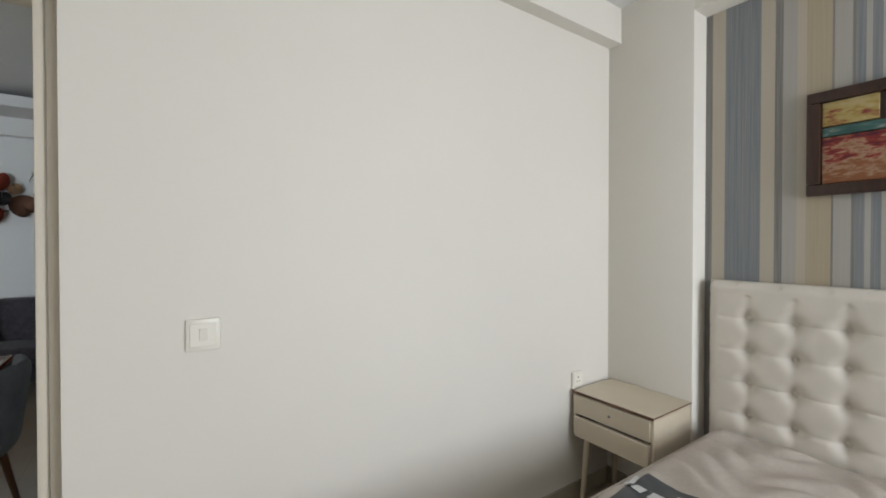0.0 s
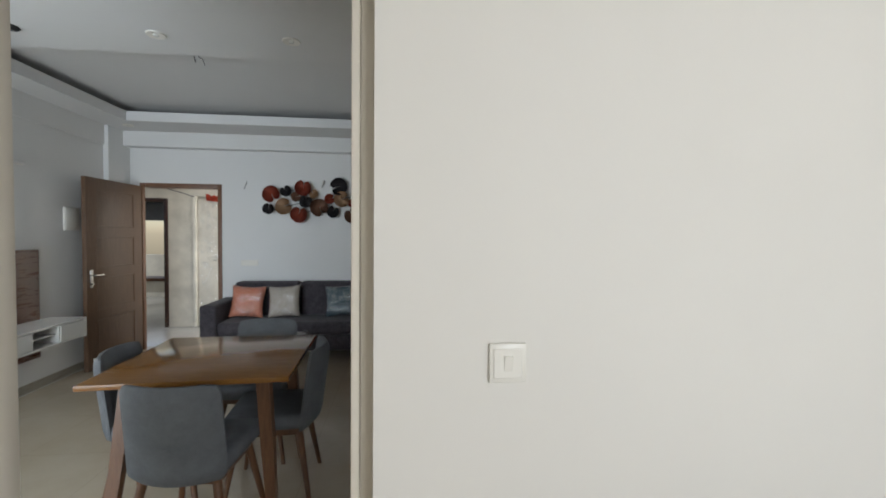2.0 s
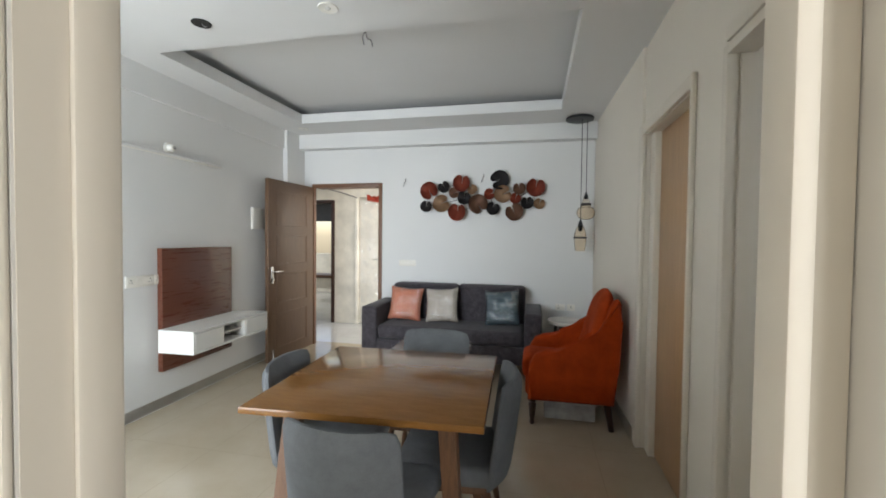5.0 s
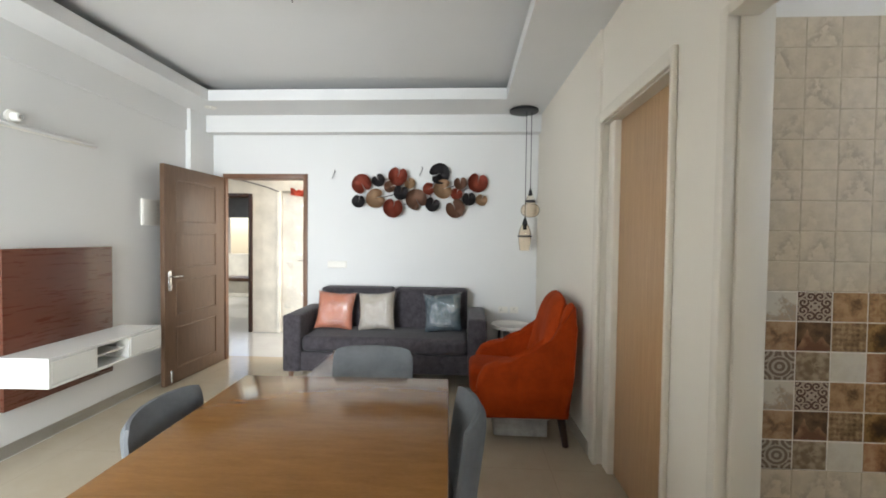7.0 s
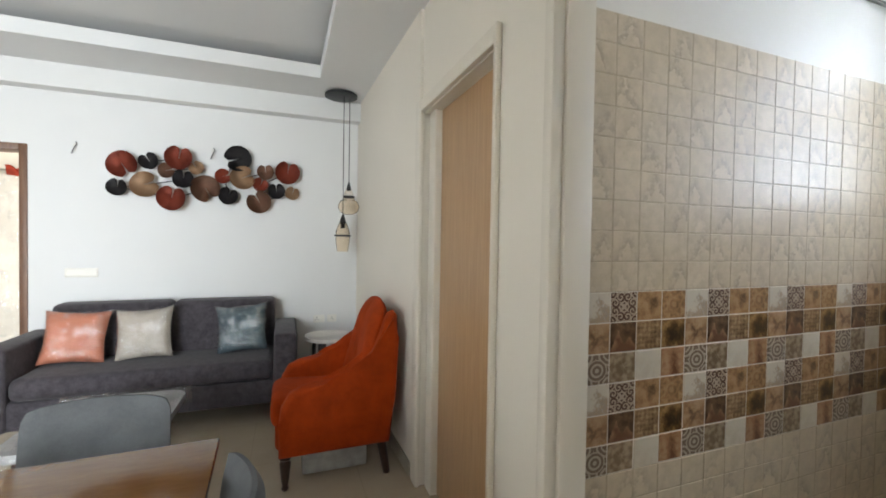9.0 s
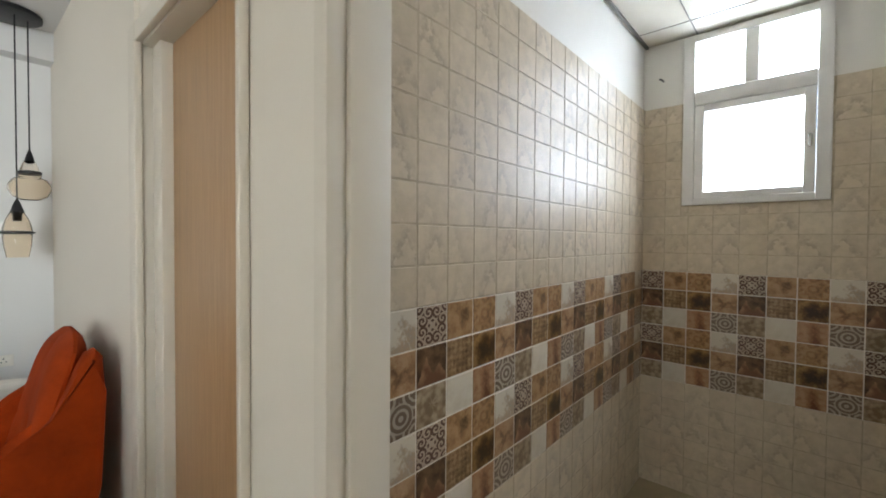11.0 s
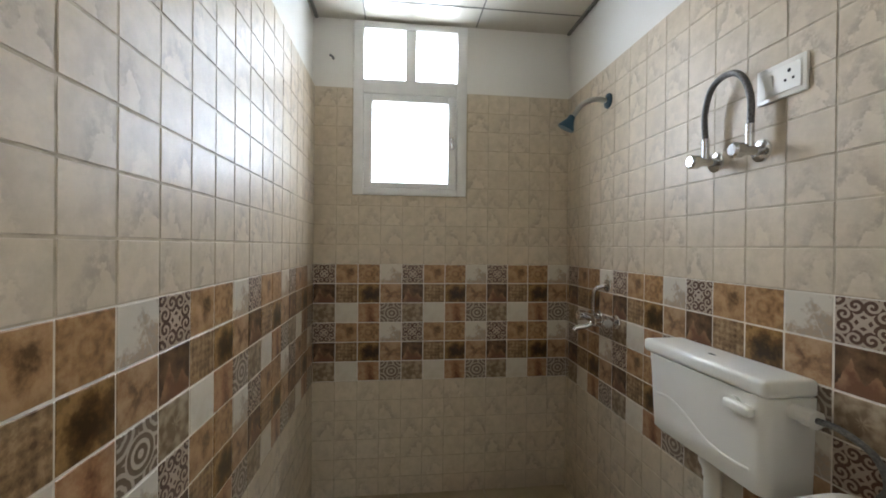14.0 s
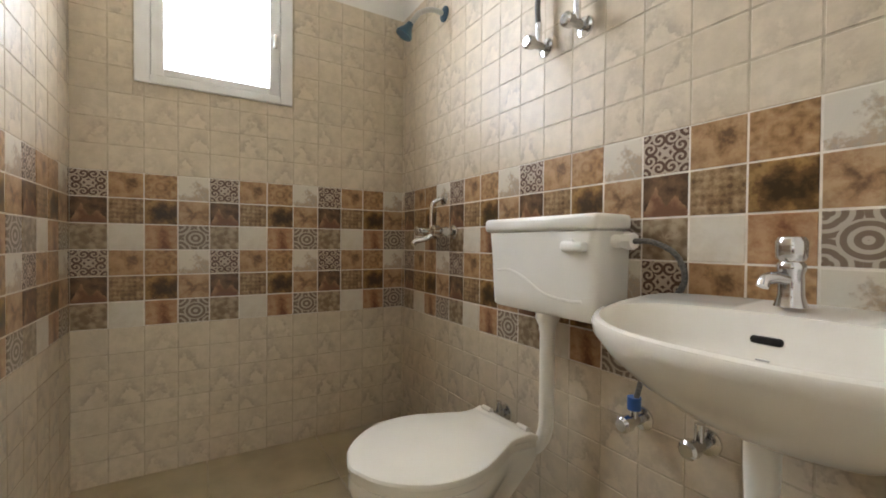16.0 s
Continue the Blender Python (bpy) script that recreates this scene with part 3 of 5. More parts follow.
box(w, -2.75, -2.6, 7.5, 10.6, 0, 2.6)
# Unseen side wall, its opening cut only for the added lamp.
box(w, -7.2, -7.05, 7.5, 8.6, 0, 2.6)
box(w, -7.2, -7.05, 9.8, 10.6, 0, 2.6)
box(w, -7.2, -7.05, 8.6, 9.8, 0, 0.95)
box(w, -7.2, -7.05, 8.6, 9.8, 2.05, 2.6)
setting("wall_far_flat", w, DUST_WHITE, "white walls of the empty flat across the lobby")
setting("ceiling_lobby", boxed(-7.2, -1.2, 6.22, 10.75, 2.6, 2.75), CEIL, "white lobby ceiling", "ceiling")
setting("wall_lobby_end", boxed(-4.75, -4.6, 6.22, 7.35, 0, 2.6), DUST_WHITE, "white end wall of the lobby")

# skirting
def skirting(name, p, q, t=0.012, h=0.085, label="low beige tile skirting along the wall"):
    d = Vector((q[0] - p[0], q[1] - p[1]))
    nrm = Vector((-d.y, d.x)).normalized() * t
    b = prismed([p, q, (q[0] + nrm.x, q[1] + nrm.y), (p[0] + nrm.x, p[1] + nrm.y)], "z", 0.002, h, 0.002, 1)
    return setting(name, b, SKIRT, label, "skirting")


skirting("baseboard", (left_x(5.68), 5.68), (left_x(1.8), 1.8), -0.012)
skirting("baseboard", (-2.14, FAR), (right_x(6), FAR), -0.012)
skirting("baseboard", (right_x(4.32), 4.32), (right_x(6.05), 6.05))
skirting("baseboard", (RX, 3.09), (RX, 3.343))
skirting("baseboard", (-0.045, BEDY), (2.316, BEDY), -0.012, 0.09)
skirting("baseboard", (2.316, BEDY - 0.013), (2.316, 1.21), -0.012, 0.09)

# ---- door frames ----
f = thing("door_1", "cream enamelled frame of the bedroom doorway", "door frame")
f["kind"] = "structure"
b = bmesh.new()
box(b, -0.108, -0.086, 1.736, 1.795, 0, 2.058, 0.005)
box(b, -0.0858, -0.0475, 1.752, 1.786, 0, 2.058, 0.004)
part("jamb", b, TRIM, f)
b = bmesh.new()
box(b, -0.922, -0.914, BEDY + 0.004, 1.778, 0, 2.06)
box(b, -0.914, -0.903, 1.72, 1.784, 0, 2.06, 0.006)
box(b, -0.985, -0.914, BEDY - 0.013, BEDY - 0.001, 0, 2.13, 0.004)
part("jamb", b, TRIM, f)
b = bmesh.new()
box(b, -0.913, -0.1085, 1.70, 1.785, 2.02, 2.0595, 0.004)
box(b, -0.913, -0.05, BEDY - 0.012, BEDY - 0.001, 2.062, 2.13, 0.004)
part("lintel", b, TRIM, f)

f = thing("door_2", "closed light wood-grain door in a cream frame", "door")
f["kind"] = "structure"
for y0, y1, name in ((3.345, 3.368, "jamb"), (4.205, 4.292, "jamb")):
    b = bmesh.new()
    box(b, RX - 0.020, RX + 0.10, y0 + 0.012, y1 - 0.012 if y0 > 4 else y1, 0, 2.085, 0.004)
    box(b, RX - 0.026, RX - 0.001, y0, y1, 0, 2.118, 0.006)
    if y0 > 4:
        box(b, RX + 0.03, RX + 0.10, 4.11, 4.206, 0, 2.05, 0.004)
    part(name, b, TRIM, f)
b = bmesh.new()
box(b, RX - 0.025, RX - 0.001, 3.369, 4.204, 2.05, 2.117, 0.006)
box(b, RX, RX + 0.10, 3.369, 4.204, 2.045, 2.066)
part("lintel", b, TRIM, f)
part("leaf", boxed(RX + 0.066, RX + 0.10, 3.371, 4.109, 0.008, 2.044, 0.002), DOOR_PINE, f, "light pine laminate door leaf")

f = thing("door_3", "cream enamelled frame of the bathroom doorway", "door frame")
f["kind"] = "structure"
b = bmesh.new()
box(b, RX - 0.007, RX + 0.030, 3.042, 3.083, 0, 2.10, 0.004)
box(b, RX + 0.0302, RX + 0.040, 3.050, 3.083, 0, 2.10, 0.002)
box(b, RX + 0.0402, RX + 0.138, 3.038, 3.083, 0, 2.10, 0.005)
part("jamb", b, TRIM, f)
b = bmesh.new()
box(b, RX - 0.018, RX - 0.001, 2.12, 2.205, 0, 2.16, 0.005)
box(b, RX - 0.010, RX + 0.085, 2.202, 2.235, 0, 2.10, 0.006)
part("jamb", b, TRIM, f)
b = bmesh.new()
box(b, RX - 0.017, RX - 0.001, 2.206, 3.036, 2.102, 2.16, 0.005)
box(b, RX - 0.009, RX + 0.085, 2.236, 3.036, 2.06, 2.099)
part("lintel", b, TRIM, f)

f = thing("door_4", "brown wooden frame of the entrance doorway", "door frame")
f["kind"] = "structure"
part("jamb", boxed(-2.195, -2.148, FAR - 0.012, 6.24, 0, 2.03, 0.003), FRAME_BROWN, f)
part("jamb", boxed(-3.085, -3.052, FAR - 0.012, 6.105, 0, 2.03, 0.003), FRAME_BROWN, f)
part("lintel", boxed(-3.051, -2.196, FAR - 0.012, 6.24, 1.982, 2.03, 0.003), FRAME_BROWN, f)

# entrance door leaf, standing open
leaf = thing("entrance_door", "brown panelled wooden entrance door standing wide open", "door", pose(-3.055, 6.03, 0, 0, 0, -92.0))
b = boxed(0.0, 0.855, -0.04, 0.0, 0.008, 1.985, 0.003)
slab = part("leaf", b, DOOR_BROWN, leaf)
for z0, z1 in ((0.13, 0.52), (0.62, 0.95), (1.05, 1.38), (1.48, 1.87)):
    b = bmesh.new()
    for x0, x1, a0, a1 in ((0.14, 0.16, z0, z1), (0.70, 0.72, z0, z1), (0.16, 0.70, z0, z0 + 0.02), (0.16, 0.70, z1 - 0.02, z1)):
        box(b, x0, x1, -0.001, 0.006, a0, a1, 0.002, 1)
    part("panel_moulding", b, DOOR_BROWN, leaf)
b = bmesh.new()
box(b, 0.775, 0.815, 0.0, 0.006, 0.86, 1.04, 0.002)
rod(b, (0.795, 0.0, 0.985), (0.795, 0.045, 0.985), 0.009)
rod(b, (0.80, 0.045, 0.985), (0.69, 0.048, 0.985), 0.009)
rod(b, (0.795, 0.0, 0.90), (0.795, 0.022, 0.90), 0.014)
part("handle", b, STEEL, leaf, "steel lever handle and lock plate")
b = bmesh.new()
box(b, 0.775, 0.815, -0.046, -0.04, 0.86, 1.04, 0.002)
rod(b, (0.795, -0.04, 0.985), (0.795, -0.085, 0.985), 0.009)
rod(b, (0.80, -0.085, 0.985), (0.69, -0.088, 0.985), 0.009)
part("handle", b, STEEL, leaf, "steel lever handle")
part("door_stop", rodded((0.79, 0.012, 0.03), (0.79, 0.012, 0.14), 0.010), STEEL, leaf)

# ---- bathroom window ----
f = thing("window_1", "white framed window with two small upper panes over a sash", "window")
f["kind"] = "structure"
b = bmesh.new()
X0, X1 = BX - 0.012, BX + 0.06
box(b, X0, X1, WY0, WY0 + 0.052, WZ0, WZ1, 0.004)
box(b, X0, X1, WY1 - 0.052, WY1, WZ0, WZ1, 0.004)
box(b, X0, X1, WY0 + 0.052, WY1 - 0.052, WZ0, WZ0 + 0.035, 0.004)
box(b, X0, X1, WY0 + 0.052, WY1 - 0.052, WZ1 - 0.035, WZ1, 0.004)
part("window_frame", b, ALU, f)
part("transom", boxed(X0 + 0.004, X1 - 0.004, WY0 + 0.053, WY1 - 0.053, 2.075, 2.148, 0.004), ALU, f)
part("mullion", boxed(X0 + 0.006, X1 - 0.006, 2.613, 2.669, 2.149, WZ1 - 0.036, 0.004), ALU, f)
b = bmesh.new()
S0, S1, Z0, Z1 = WY0 + 0.054, WY1 - 0.054, WZ0 + 0.037, 2.073
box(b, X0 + 0.008, X1 - 0.02, S0, S0 + 0.042, Z0, Z1, 0.003)
box(b, X0 + 0.008, X1 - 0.02, S1 - 0.042, S1, Z0, Z1, 0.003)
box(b, X0 + 0.008, X1 - 0.02, S0 + 0.042, S1 - 0.042, Z0, Z0 + 0.03, 0.003)
box(b, X0 + 0.008, X1 - 0.02, S0 + 0.042, S1 - 0.042, Z1 - 0.035, Z1, 0.003)
sash = part("sash", b, ALU, f)
part("latch", boxed(X0 - 0.006, X0 + 0.010, S0 + 0.012, S0 + 0.028, 1.80, 1.86, 0.003), STEEL, sash)
for y0, y1, z0, z1 in ((S0 + 0.04, S1 - 0.04, Z0 + 0.028, Z1 - 0.033), (WY0 + 0.05, 2.615, 2.146, WZ1 - 0.033), (2.667, WY1 - 0.05, 2.146, WZ1 - 0.033)):
    p = part("pane", boxed(X0 + 0.030, X0 + 0.034, y0, y1, z0, z1), PANE, f)
    p.visible_shadow = False


# ---- living and dining room ----
table = thing("dining_table", "square dining table with a glossy brown wooden top", "table", pose(0, 0, 0))
outline = [(-1.338, 2.550), (-0.478, 2.600), (-0.512, 3.415), (-1.372, 3.385)]
part("tabletop", prismed(outline, "z", 0.745, 0.772, 0.006), TABLE_WOOD, table)
b = bmesh.new()
for (ax, ay), (bx, by) in (((-1.19, 2.76), (-0.63, 2.78)), ((-1.21, 3.21), (-0.65, 3.23)), ((-1.20, 2.775), (-1.22, 3.195)), ((-0.62, 2.795), (-0.64, 3.215))):
    d = Vector((bx - ax, by - ay)).normalized()
    nx, ny = -d.y * 0.011, d.x * 0.011
    prism(b, [(ax + nx, ay + ny), (bx + nx, by + ny), (bx - nx, by - ny), (ax - nx, ay - ny)], "z", 0.690, 0.744)
part("apron", b, LEG_WOOD, table)
for x, y, sx, sy in ((-1.20, 2.69, -1, -1), (-0.62, 2.71, 1, -1), (-1.22, 3.26, -1, 1), (-0.65, 3.28, 1, 1)):
    b = bmesh.new()
    rings = []
    for z, h, k in ((0.744, 0.032, 0.0), (0.40, 0.028, 0.05), (0.0, 0.020, 0.11)):
        cx, cy = x + sx * k * 0.6, y + sy * k * 0.6
        rings.append([b.verts.new((cx + i * h, cy + j * h * 0.8, z)) for i, j in ((-1, -1), (1, -1), (1, 1), (-1, 1))])
    skin(b, rings)
    bmesh.ops.bevel(b, geom=[e for e in b.edges if abs(e.verts[0].co.z - e.verts[1].co.z) > 0.1], offset=0.005, segments=2, affect="EDGES")
    part("leg", b, LEG_WOOD, table)


def dining_chair():
    """Facing +y; the backrest at the back, y about -0.24."""
    c = thing("dining_chair", "grey cloth dining chair with splayed brown wooden legs", "chair", None, "chairs round the table")
    b = boxed(-0.205, 0.205, -0.20, 0.22, 0.40, 0.48, 0.032, 3)
    for v in b.verts:
        v.co.x *= 1.0 + 0.10 * v.co.y
        v.co.z += 0.012 * (1 - (v.co.x / 0.22) ** 2) * (1 if v.co.z > 0.44 else 0)
    part("seat", b, CHAIR_GREY, c)

    def back(u, v, side):
        z = 0.385 + v * 0.425
        half = 0.205 - 0.006 * v - 0.014 * (max(0, v - 0.88) / 0.12) ** 2 - 0.028 * (max(0, 0.12 - v) / 0.12) ** 2
        x = (2 * u - 1) * half
        y = -0.215 - 0.055 * v + 0.055 * (2 * u - 1) ** 2
        t = 0.026 * (1 - abs(2 * u - 1) ** 8) * (1 - abs(2 * v - 1) ** 10) + 0.006
        z -= 0.010 * max(0, v - 0.8) / 0.2 * abs(2 * u - 1) ** 8
        return x, y + side * t, z
    b = bmesh.new()
    nu, nv = 18, 14
    fr = [[b.verts.new(back(i / nu, j / nv, 1)) for i in range(nu + 1)] for j in range(nv + 1)]
    bk = [[b.verts.new(back(i / nu, j / nv, -1)) for i in range(nu + 1)] for j in range(nv + 1)]
    for j in range(nv):
        for i in range(nu):
            b.faces.new((fr[j][i], fr[j][i + 1], fr[j + 1][i + 1], fr[j + 1][i]))
            b.faces.new((bk[j][i], bk[j + 1][i], bk[j + 1][i + 1], bk[j][i + 1]))
    for j in range(nv):
        for i in (0, nu):
            b.faces.new((fr[j][i], fr[j + 1][i], bk[j + 1][i], bk[j][i]))
    for i in range(nu):
        for j in (0, nv):
            b.faces.new((fr[j][i], fr[j][i + 1], bk[j][i + 1], bk[j][i]))
    part("backrest", b, CHAIR_GREY, c)
    part("seat_frame", boxed(-0.17, 0.17, -0.17, 0.17, 0.365, 0.402, 0.004), LEG_WOOD, c)
    for sx in (-1, 1):
        for sy in (-1, 1):
            part("leg", rodded((sx * 0.150, sy * 0.150, 0.385), (sx * 0.215, sy * 0.215, 0.0), 0.020, 0.012, 12), LEG_WOOD, c)
    return c


chair = dining_chair()
chair.matrix_basis = pose(-0.885, 2.655, 0, 0, 0, -4)
copy_thing(chair, pose(-0.90, 3.50, 0, 0, 0, 180))
copy_thing(chair, pose(-1.215, 3.02, 0, 0, 0, -84))
copy_thing(chair, pose(-0.665, 3.05, 0, 0, 0, 94))

# sofa
sofa = thing("sofa", "charcoal velvet three-seat sofa with square arms", "sofa")
SX0, SX1, SY0, SY1 = -2.10, -0.25, 5.34, 6.03
part("base", boxed(SX0 + 0.02, SX1 - 0.02, SY0 + 0.015, SY1, 0.13, 0.31, 0.02), SOFA_GREY, sofa)
part("seat_cushion", boxed(SX0 + 0.17, SX1 - 0.17, SY0, SY1 - 0.16, 0.312, 0.455, 0.045, 4), SOFA_GREY, sofa)
mid = (SX0 + SX1) / 2
for x0, x1 in ((SX0 + 0.172, mid - 0.004), (mid + 0.004, SX1 - 0.172)):
    b = boxed(x0, x1, SY1 - 0.22, SY1 - 0.02, 0.42, 0.845, 0.04, 4)
    for v in b.verts:
        v.co.y += 0.10 * (v.co.z - 0.42)
        v.co.y = min(v.co.y, SY1 + 0.02)
    part("back_cushion", b, SOFA_GREY, sofa)
for x0, x1 in ((SX0, SX0 + 0.168), (SX1 - 0.168, SX1)):
    part("arm", boxed(x0, x1, SY0 - 0.004, SY1, 0.128, 0.645, 0.022, 3), SOFA_GREY, sofa)
for x in (SX0 + 0.06, SX1 - 0.06):
    for y in (SY0 + 0.06, SY1 - 0.06):
        part("leg", rodded((x, y, 0.135), (x, y - 0.015, 0.0), 0.026, 0.018), LEG_WOOD, sofa)


def scatter_cushion(label, material, m, seed):
    c = thing("cushion", label, "cushion", m, "cushions on the sofa")

    def puff(u, v, side, grow):
        a, k = 2 * u - 1, 2 * v - 1
        pinch = 1 - 0.10 * (1 - k * k) * abs(a) ** 3
        pinch2 = 1 - 0.10 * (1 - a * a) * abs(k) ** 3
        t = 0.068 * ((1 - a ** 4) * (1 - k ** 4)) ** 0.55
        wob = 0.010 * noise.noise((a * 2.5 + seed, k * 2.5, side))
        return a * 0.185 * pinch * grow, side * (t + grow * 0.004 - 0.004) + wob * (1 - max(abs(a), abs(k)) ** 4), k * 0.185 * pinch2 * grow
    for name, mat, grow in (("cover", material, 1.0), ("plastic_wrap", WRAP, 1.07)):
        b = bmesh.new()
        for side in (-1, 1):
            sheet(b, lambda u, v: puff(u, v, side, grow), 16, 16)
        bmesh.ops.remove_doubles(b, verts=b.verts, dist=0.0008)
        part(name, b, mat, c, "clear plastic wrap" if name == "plastic_wrap" else "")
    return c


scatter_cushion("salmon pink cushion in clear plastic wrap on the sofa", SALMON, pose(-1.72, 5.69, 0.635, -16, 4, 6), 1.0)
scatter_cushion("cream textured cushion in clear plastic wrap on the sofa", CREAM, pose(-1.31, 5.69, 0.635, -16, -4, -4), 5.0)
scatter_cushion("slate blue cushion in clear plastic wrap on the sofa", TEAL, pose(-0.66, 5.69, 0.635, -16, -5, -6), 9.0)

# coffee table, still wrapped
ct = thing("coffee_table", "low coffee table wrapped in crumpled clear plastic", "table")
corner = [(cx + 0.07 * math.cos(radians(a)), cy + 0.07 * math.sin(radians(a))) for cx, cy, a0 in ((-0.94, 4.79, 0), (-1.39, 4.79, 90), (-1.39, 4.29, 180), (-0.94, 4.29, 270)) for a in range(a0, a0 + 91, 15)]
part("tabletop", prismed(corner, "z", 0.425, 0.462, 0.010), TABLE_GREY, ct)
part("drawer_box", boxed(-1.40, -0.93, 4.28, 4.80, 0.31, 0.4245, 0.01), DARK_LEG, ct)
for x in (-1.37, -0.96):
    for y in (4.31, 4.77):
        part("leg", rodded((x, y, 0.309), (x, y, 0.0), 0.018, 0.014), LEG_WOOD, ct)
b = bmesh.new()


def cling(u, v):
    a, k = 2 * u - 1, 2 * v - 1
    m = max(abs(a), abs(k))
    s = min(m, 0.86) / 0.86
    q = 0 if m < 1e-6 else s / m
    n0 = noise.noise((a * 6, k * 6, 2.0)) * 0.012
    z = 0.469 + abs(n0) - max(0, m - 0.86) / 0.14 * 0.10
    return -1.165 + a * q * 0.312 + n0 * 0.4, 4.54 + k * q * 0.335 + n0 * 0.3, z


sheet(b, cling, 40, 40)
part("plastic_wrap", b, WRAP, ct, "clear crumpled plastic wrap")

# armchair, turned towards the television
arm = thing("armchair", "rust orange velvet armchair with dark turned legs", "armchair", pose(-0.385, 4.365, 0, 0, 0, 0))
b = boxed(0.0, 0.60, 0.09, 0.56, 0.19, 0.34, 0.03, 3)
part("base", b, RUST, arm)
b = boxed(-0.025, 0.50, 0.105, 0.545, 0.30, 0.47, 0.055, 4)
for v in b.verts:
    v.co.z -= 0.05 * max(0.0, v.co.x - 0.05)
part("seat_cushion", b, RUST, arm)
side = [(0.02, 0.185), (0.02, 0.37), (0.03, 0.45), (0.07, 0.52), (0.14, 0.555), (0.24, 0.565), (0.32, 0.575), (0.40, 0.605), (0.46, 0.655), (0.51, 0.725), (0.55, 0.805),
        (0.58, 0.88), (0.605, 0.935), (0.635, 0.95), (0.657, 0.92), (0.662, 0.80), (0.645, 0.45), (0.62, 0.19)]
for y0, y1 in ((0.0, 0.105), (0.545, 0.65)):
    part("arm", prismed(side, "y", y0, y1, 0.034, 4), RUST, arm)


def chair_back(u, v, s):
    y = 0.325 + (2 * u - 1) * (0.295 - 0.05 * (max(0, v - 0.50) / 0.50) ** 1.5)
    z = 0.30 + 0.690 * v * (1 - 0.08 * abs(2 * u - 1) ** 2.6)
    x = 0.455 + 0.150 * v - 0.07 * abs(2 * u - 1) ** 2 * (1 - 0.7 * v)
    t = 0.055 * (1 - abs(2 * u - 1) ** 6) * (1 - max(0, 2 * v - 1) ** 8) + 0.006
    tuft = 0.014 * max(0, math.cos(5 * math.pi * (u - 0.5))) ** 8 * max(0, math.cos(5 * math.pi * (v - 0.1))) ** 8 if s < 0 else 0
    return x + s * t + tuft, y, z


b = bmesh.new()
for s in (-1, 1):
    sheet(b, lambda u, v: chair_back(u, v, s), 22, 24)
for u in (0, 1):
    sheet(b, lambda p, v: tuple(Vector(chair_back(u, v, -1)).lerp(Vector(chair_back(u, v, 1)), p)), 1, 24)
sheet(b, lambda u, p: tuple(Vector(chair_back(u, 1, -1)).lerp(Vector(chair_back(u, 1, 1)), p)), 22, 1)
bmesh.ops.remove_doubles(b, verts=b.verts, dist=0.001)
part("backrest", b, RUST, arm)
leg_turn = [(0.014, 0.0), (0.020, 0.012), (0.015, 0.03), (0.022, 0.06), (0.026, 0.11), (0.030, 0.15), (0.022, 0.165), (0.032, 0.175), (0.032, 0.20)]
for y in (0.05, 0.60):
    part("leg", turned(leg_turn, 16, (0.055, y, 0)), DARK_LEG, arm)
    part("leg", rodded((0.575, y, 0.20), (0.61, y, 0.0), 0.028, 0.020), DARK_LEG, arm)
tray = thing("storage_box", "clear plastic storage box under the armchair", "box")
part("body", boxed(-0.24, 0.13, 4.52, 4.80, 0.004, 0.125, 0.012), plain("cloudy_plastic", (0.35, 0.34, 0.32), 0.2, 0, 0.2, 14), tray)
part("lid", boxed(-0.25, 0.14, 4.51, 4.81, 0.126, 0.142, 0.005), plain("cloudy_plastic_lid", (0.42, 0.41, 0.39), 0.2, 0, 0.2, 14), tray)

# side table
st = thing("side_table", "round pale-topped side table on flat steel legs", "table", pose(0.01, 5.72, 0))
part("tabletop", turned([(0.185, 0.500), (0.197, 0.505), (0.200, 0.520), (0.195, 0.534), (0.18, 0.530), (0.175, 0.527)], 40), TABLE_STONE, st)
for k in range(8):
    a = k * math.pi / 4 + 0.3
    b = boxed(-0.034, 0.034, -0.003, 0.003, 0.0, 0.500, 0.001, 1)
    for v in b.verts:
        s = 0.125 + 0.02 * (1 - v.co.z / 0.5)
        x, y = v.co.x, v.co.y + s
        v.co.x, v.co.y = x * math.cos(a) - y * math.sin(a), x * math.sin(a) + y * math.cos(a)
    part("leg", b, STEEL, st)

# pendant lamp
pl = thing("pendant_lamp", "two amber glass pendants hanging from a black disc", "lamp", pose(0.10, 5.77, 0))
part("canopy", turned([(0.12, 2.585), (0.138, 2.590), (0.138, 2.610), (0.12, 2.621)], 36), BLACK, pl)
for x, y, z in ((0.075, 0.0, 1.80), (0.020, -0.05, 1.54)):
    part("cord", rodded((x, y, z), (x, y, 2.59), 0.0035, n=8), BLACK, pl)
low = part("shade", turned([(0.012, 1.520), (0.030, 1.50), (0.048, 1.46), (0.060, 1.42), (0.061, 1.398), (0.056, 1.385), (0.061, 1.37), (0.058, 1.32), (0.046, 1.25), (0.043, 1.25), (0.054, 1.32), (0.056, 1.37), (0.050, 1.385), (0.055, 1.40), (0.044, 1.46), (0.026, 1.495)], 28, (0.020, -0.05, 0)), AMBER, pl, "amber glass teardrop shade")
part("collar", turned([(0.062, 1.380), (0.072, 1.385), (0.072, 1.391), (0.062, 1.396)], 28, (0.020, -0.05, 0)), BLACK, pl)
part("collar", turned([(0.004, 1.575), (0.018, 1.54), (0.028, 1.505), (0.02, 1.49), (0.018, 1.45)], 20, (0.020, -0.05, 0)), BLACK, pl)
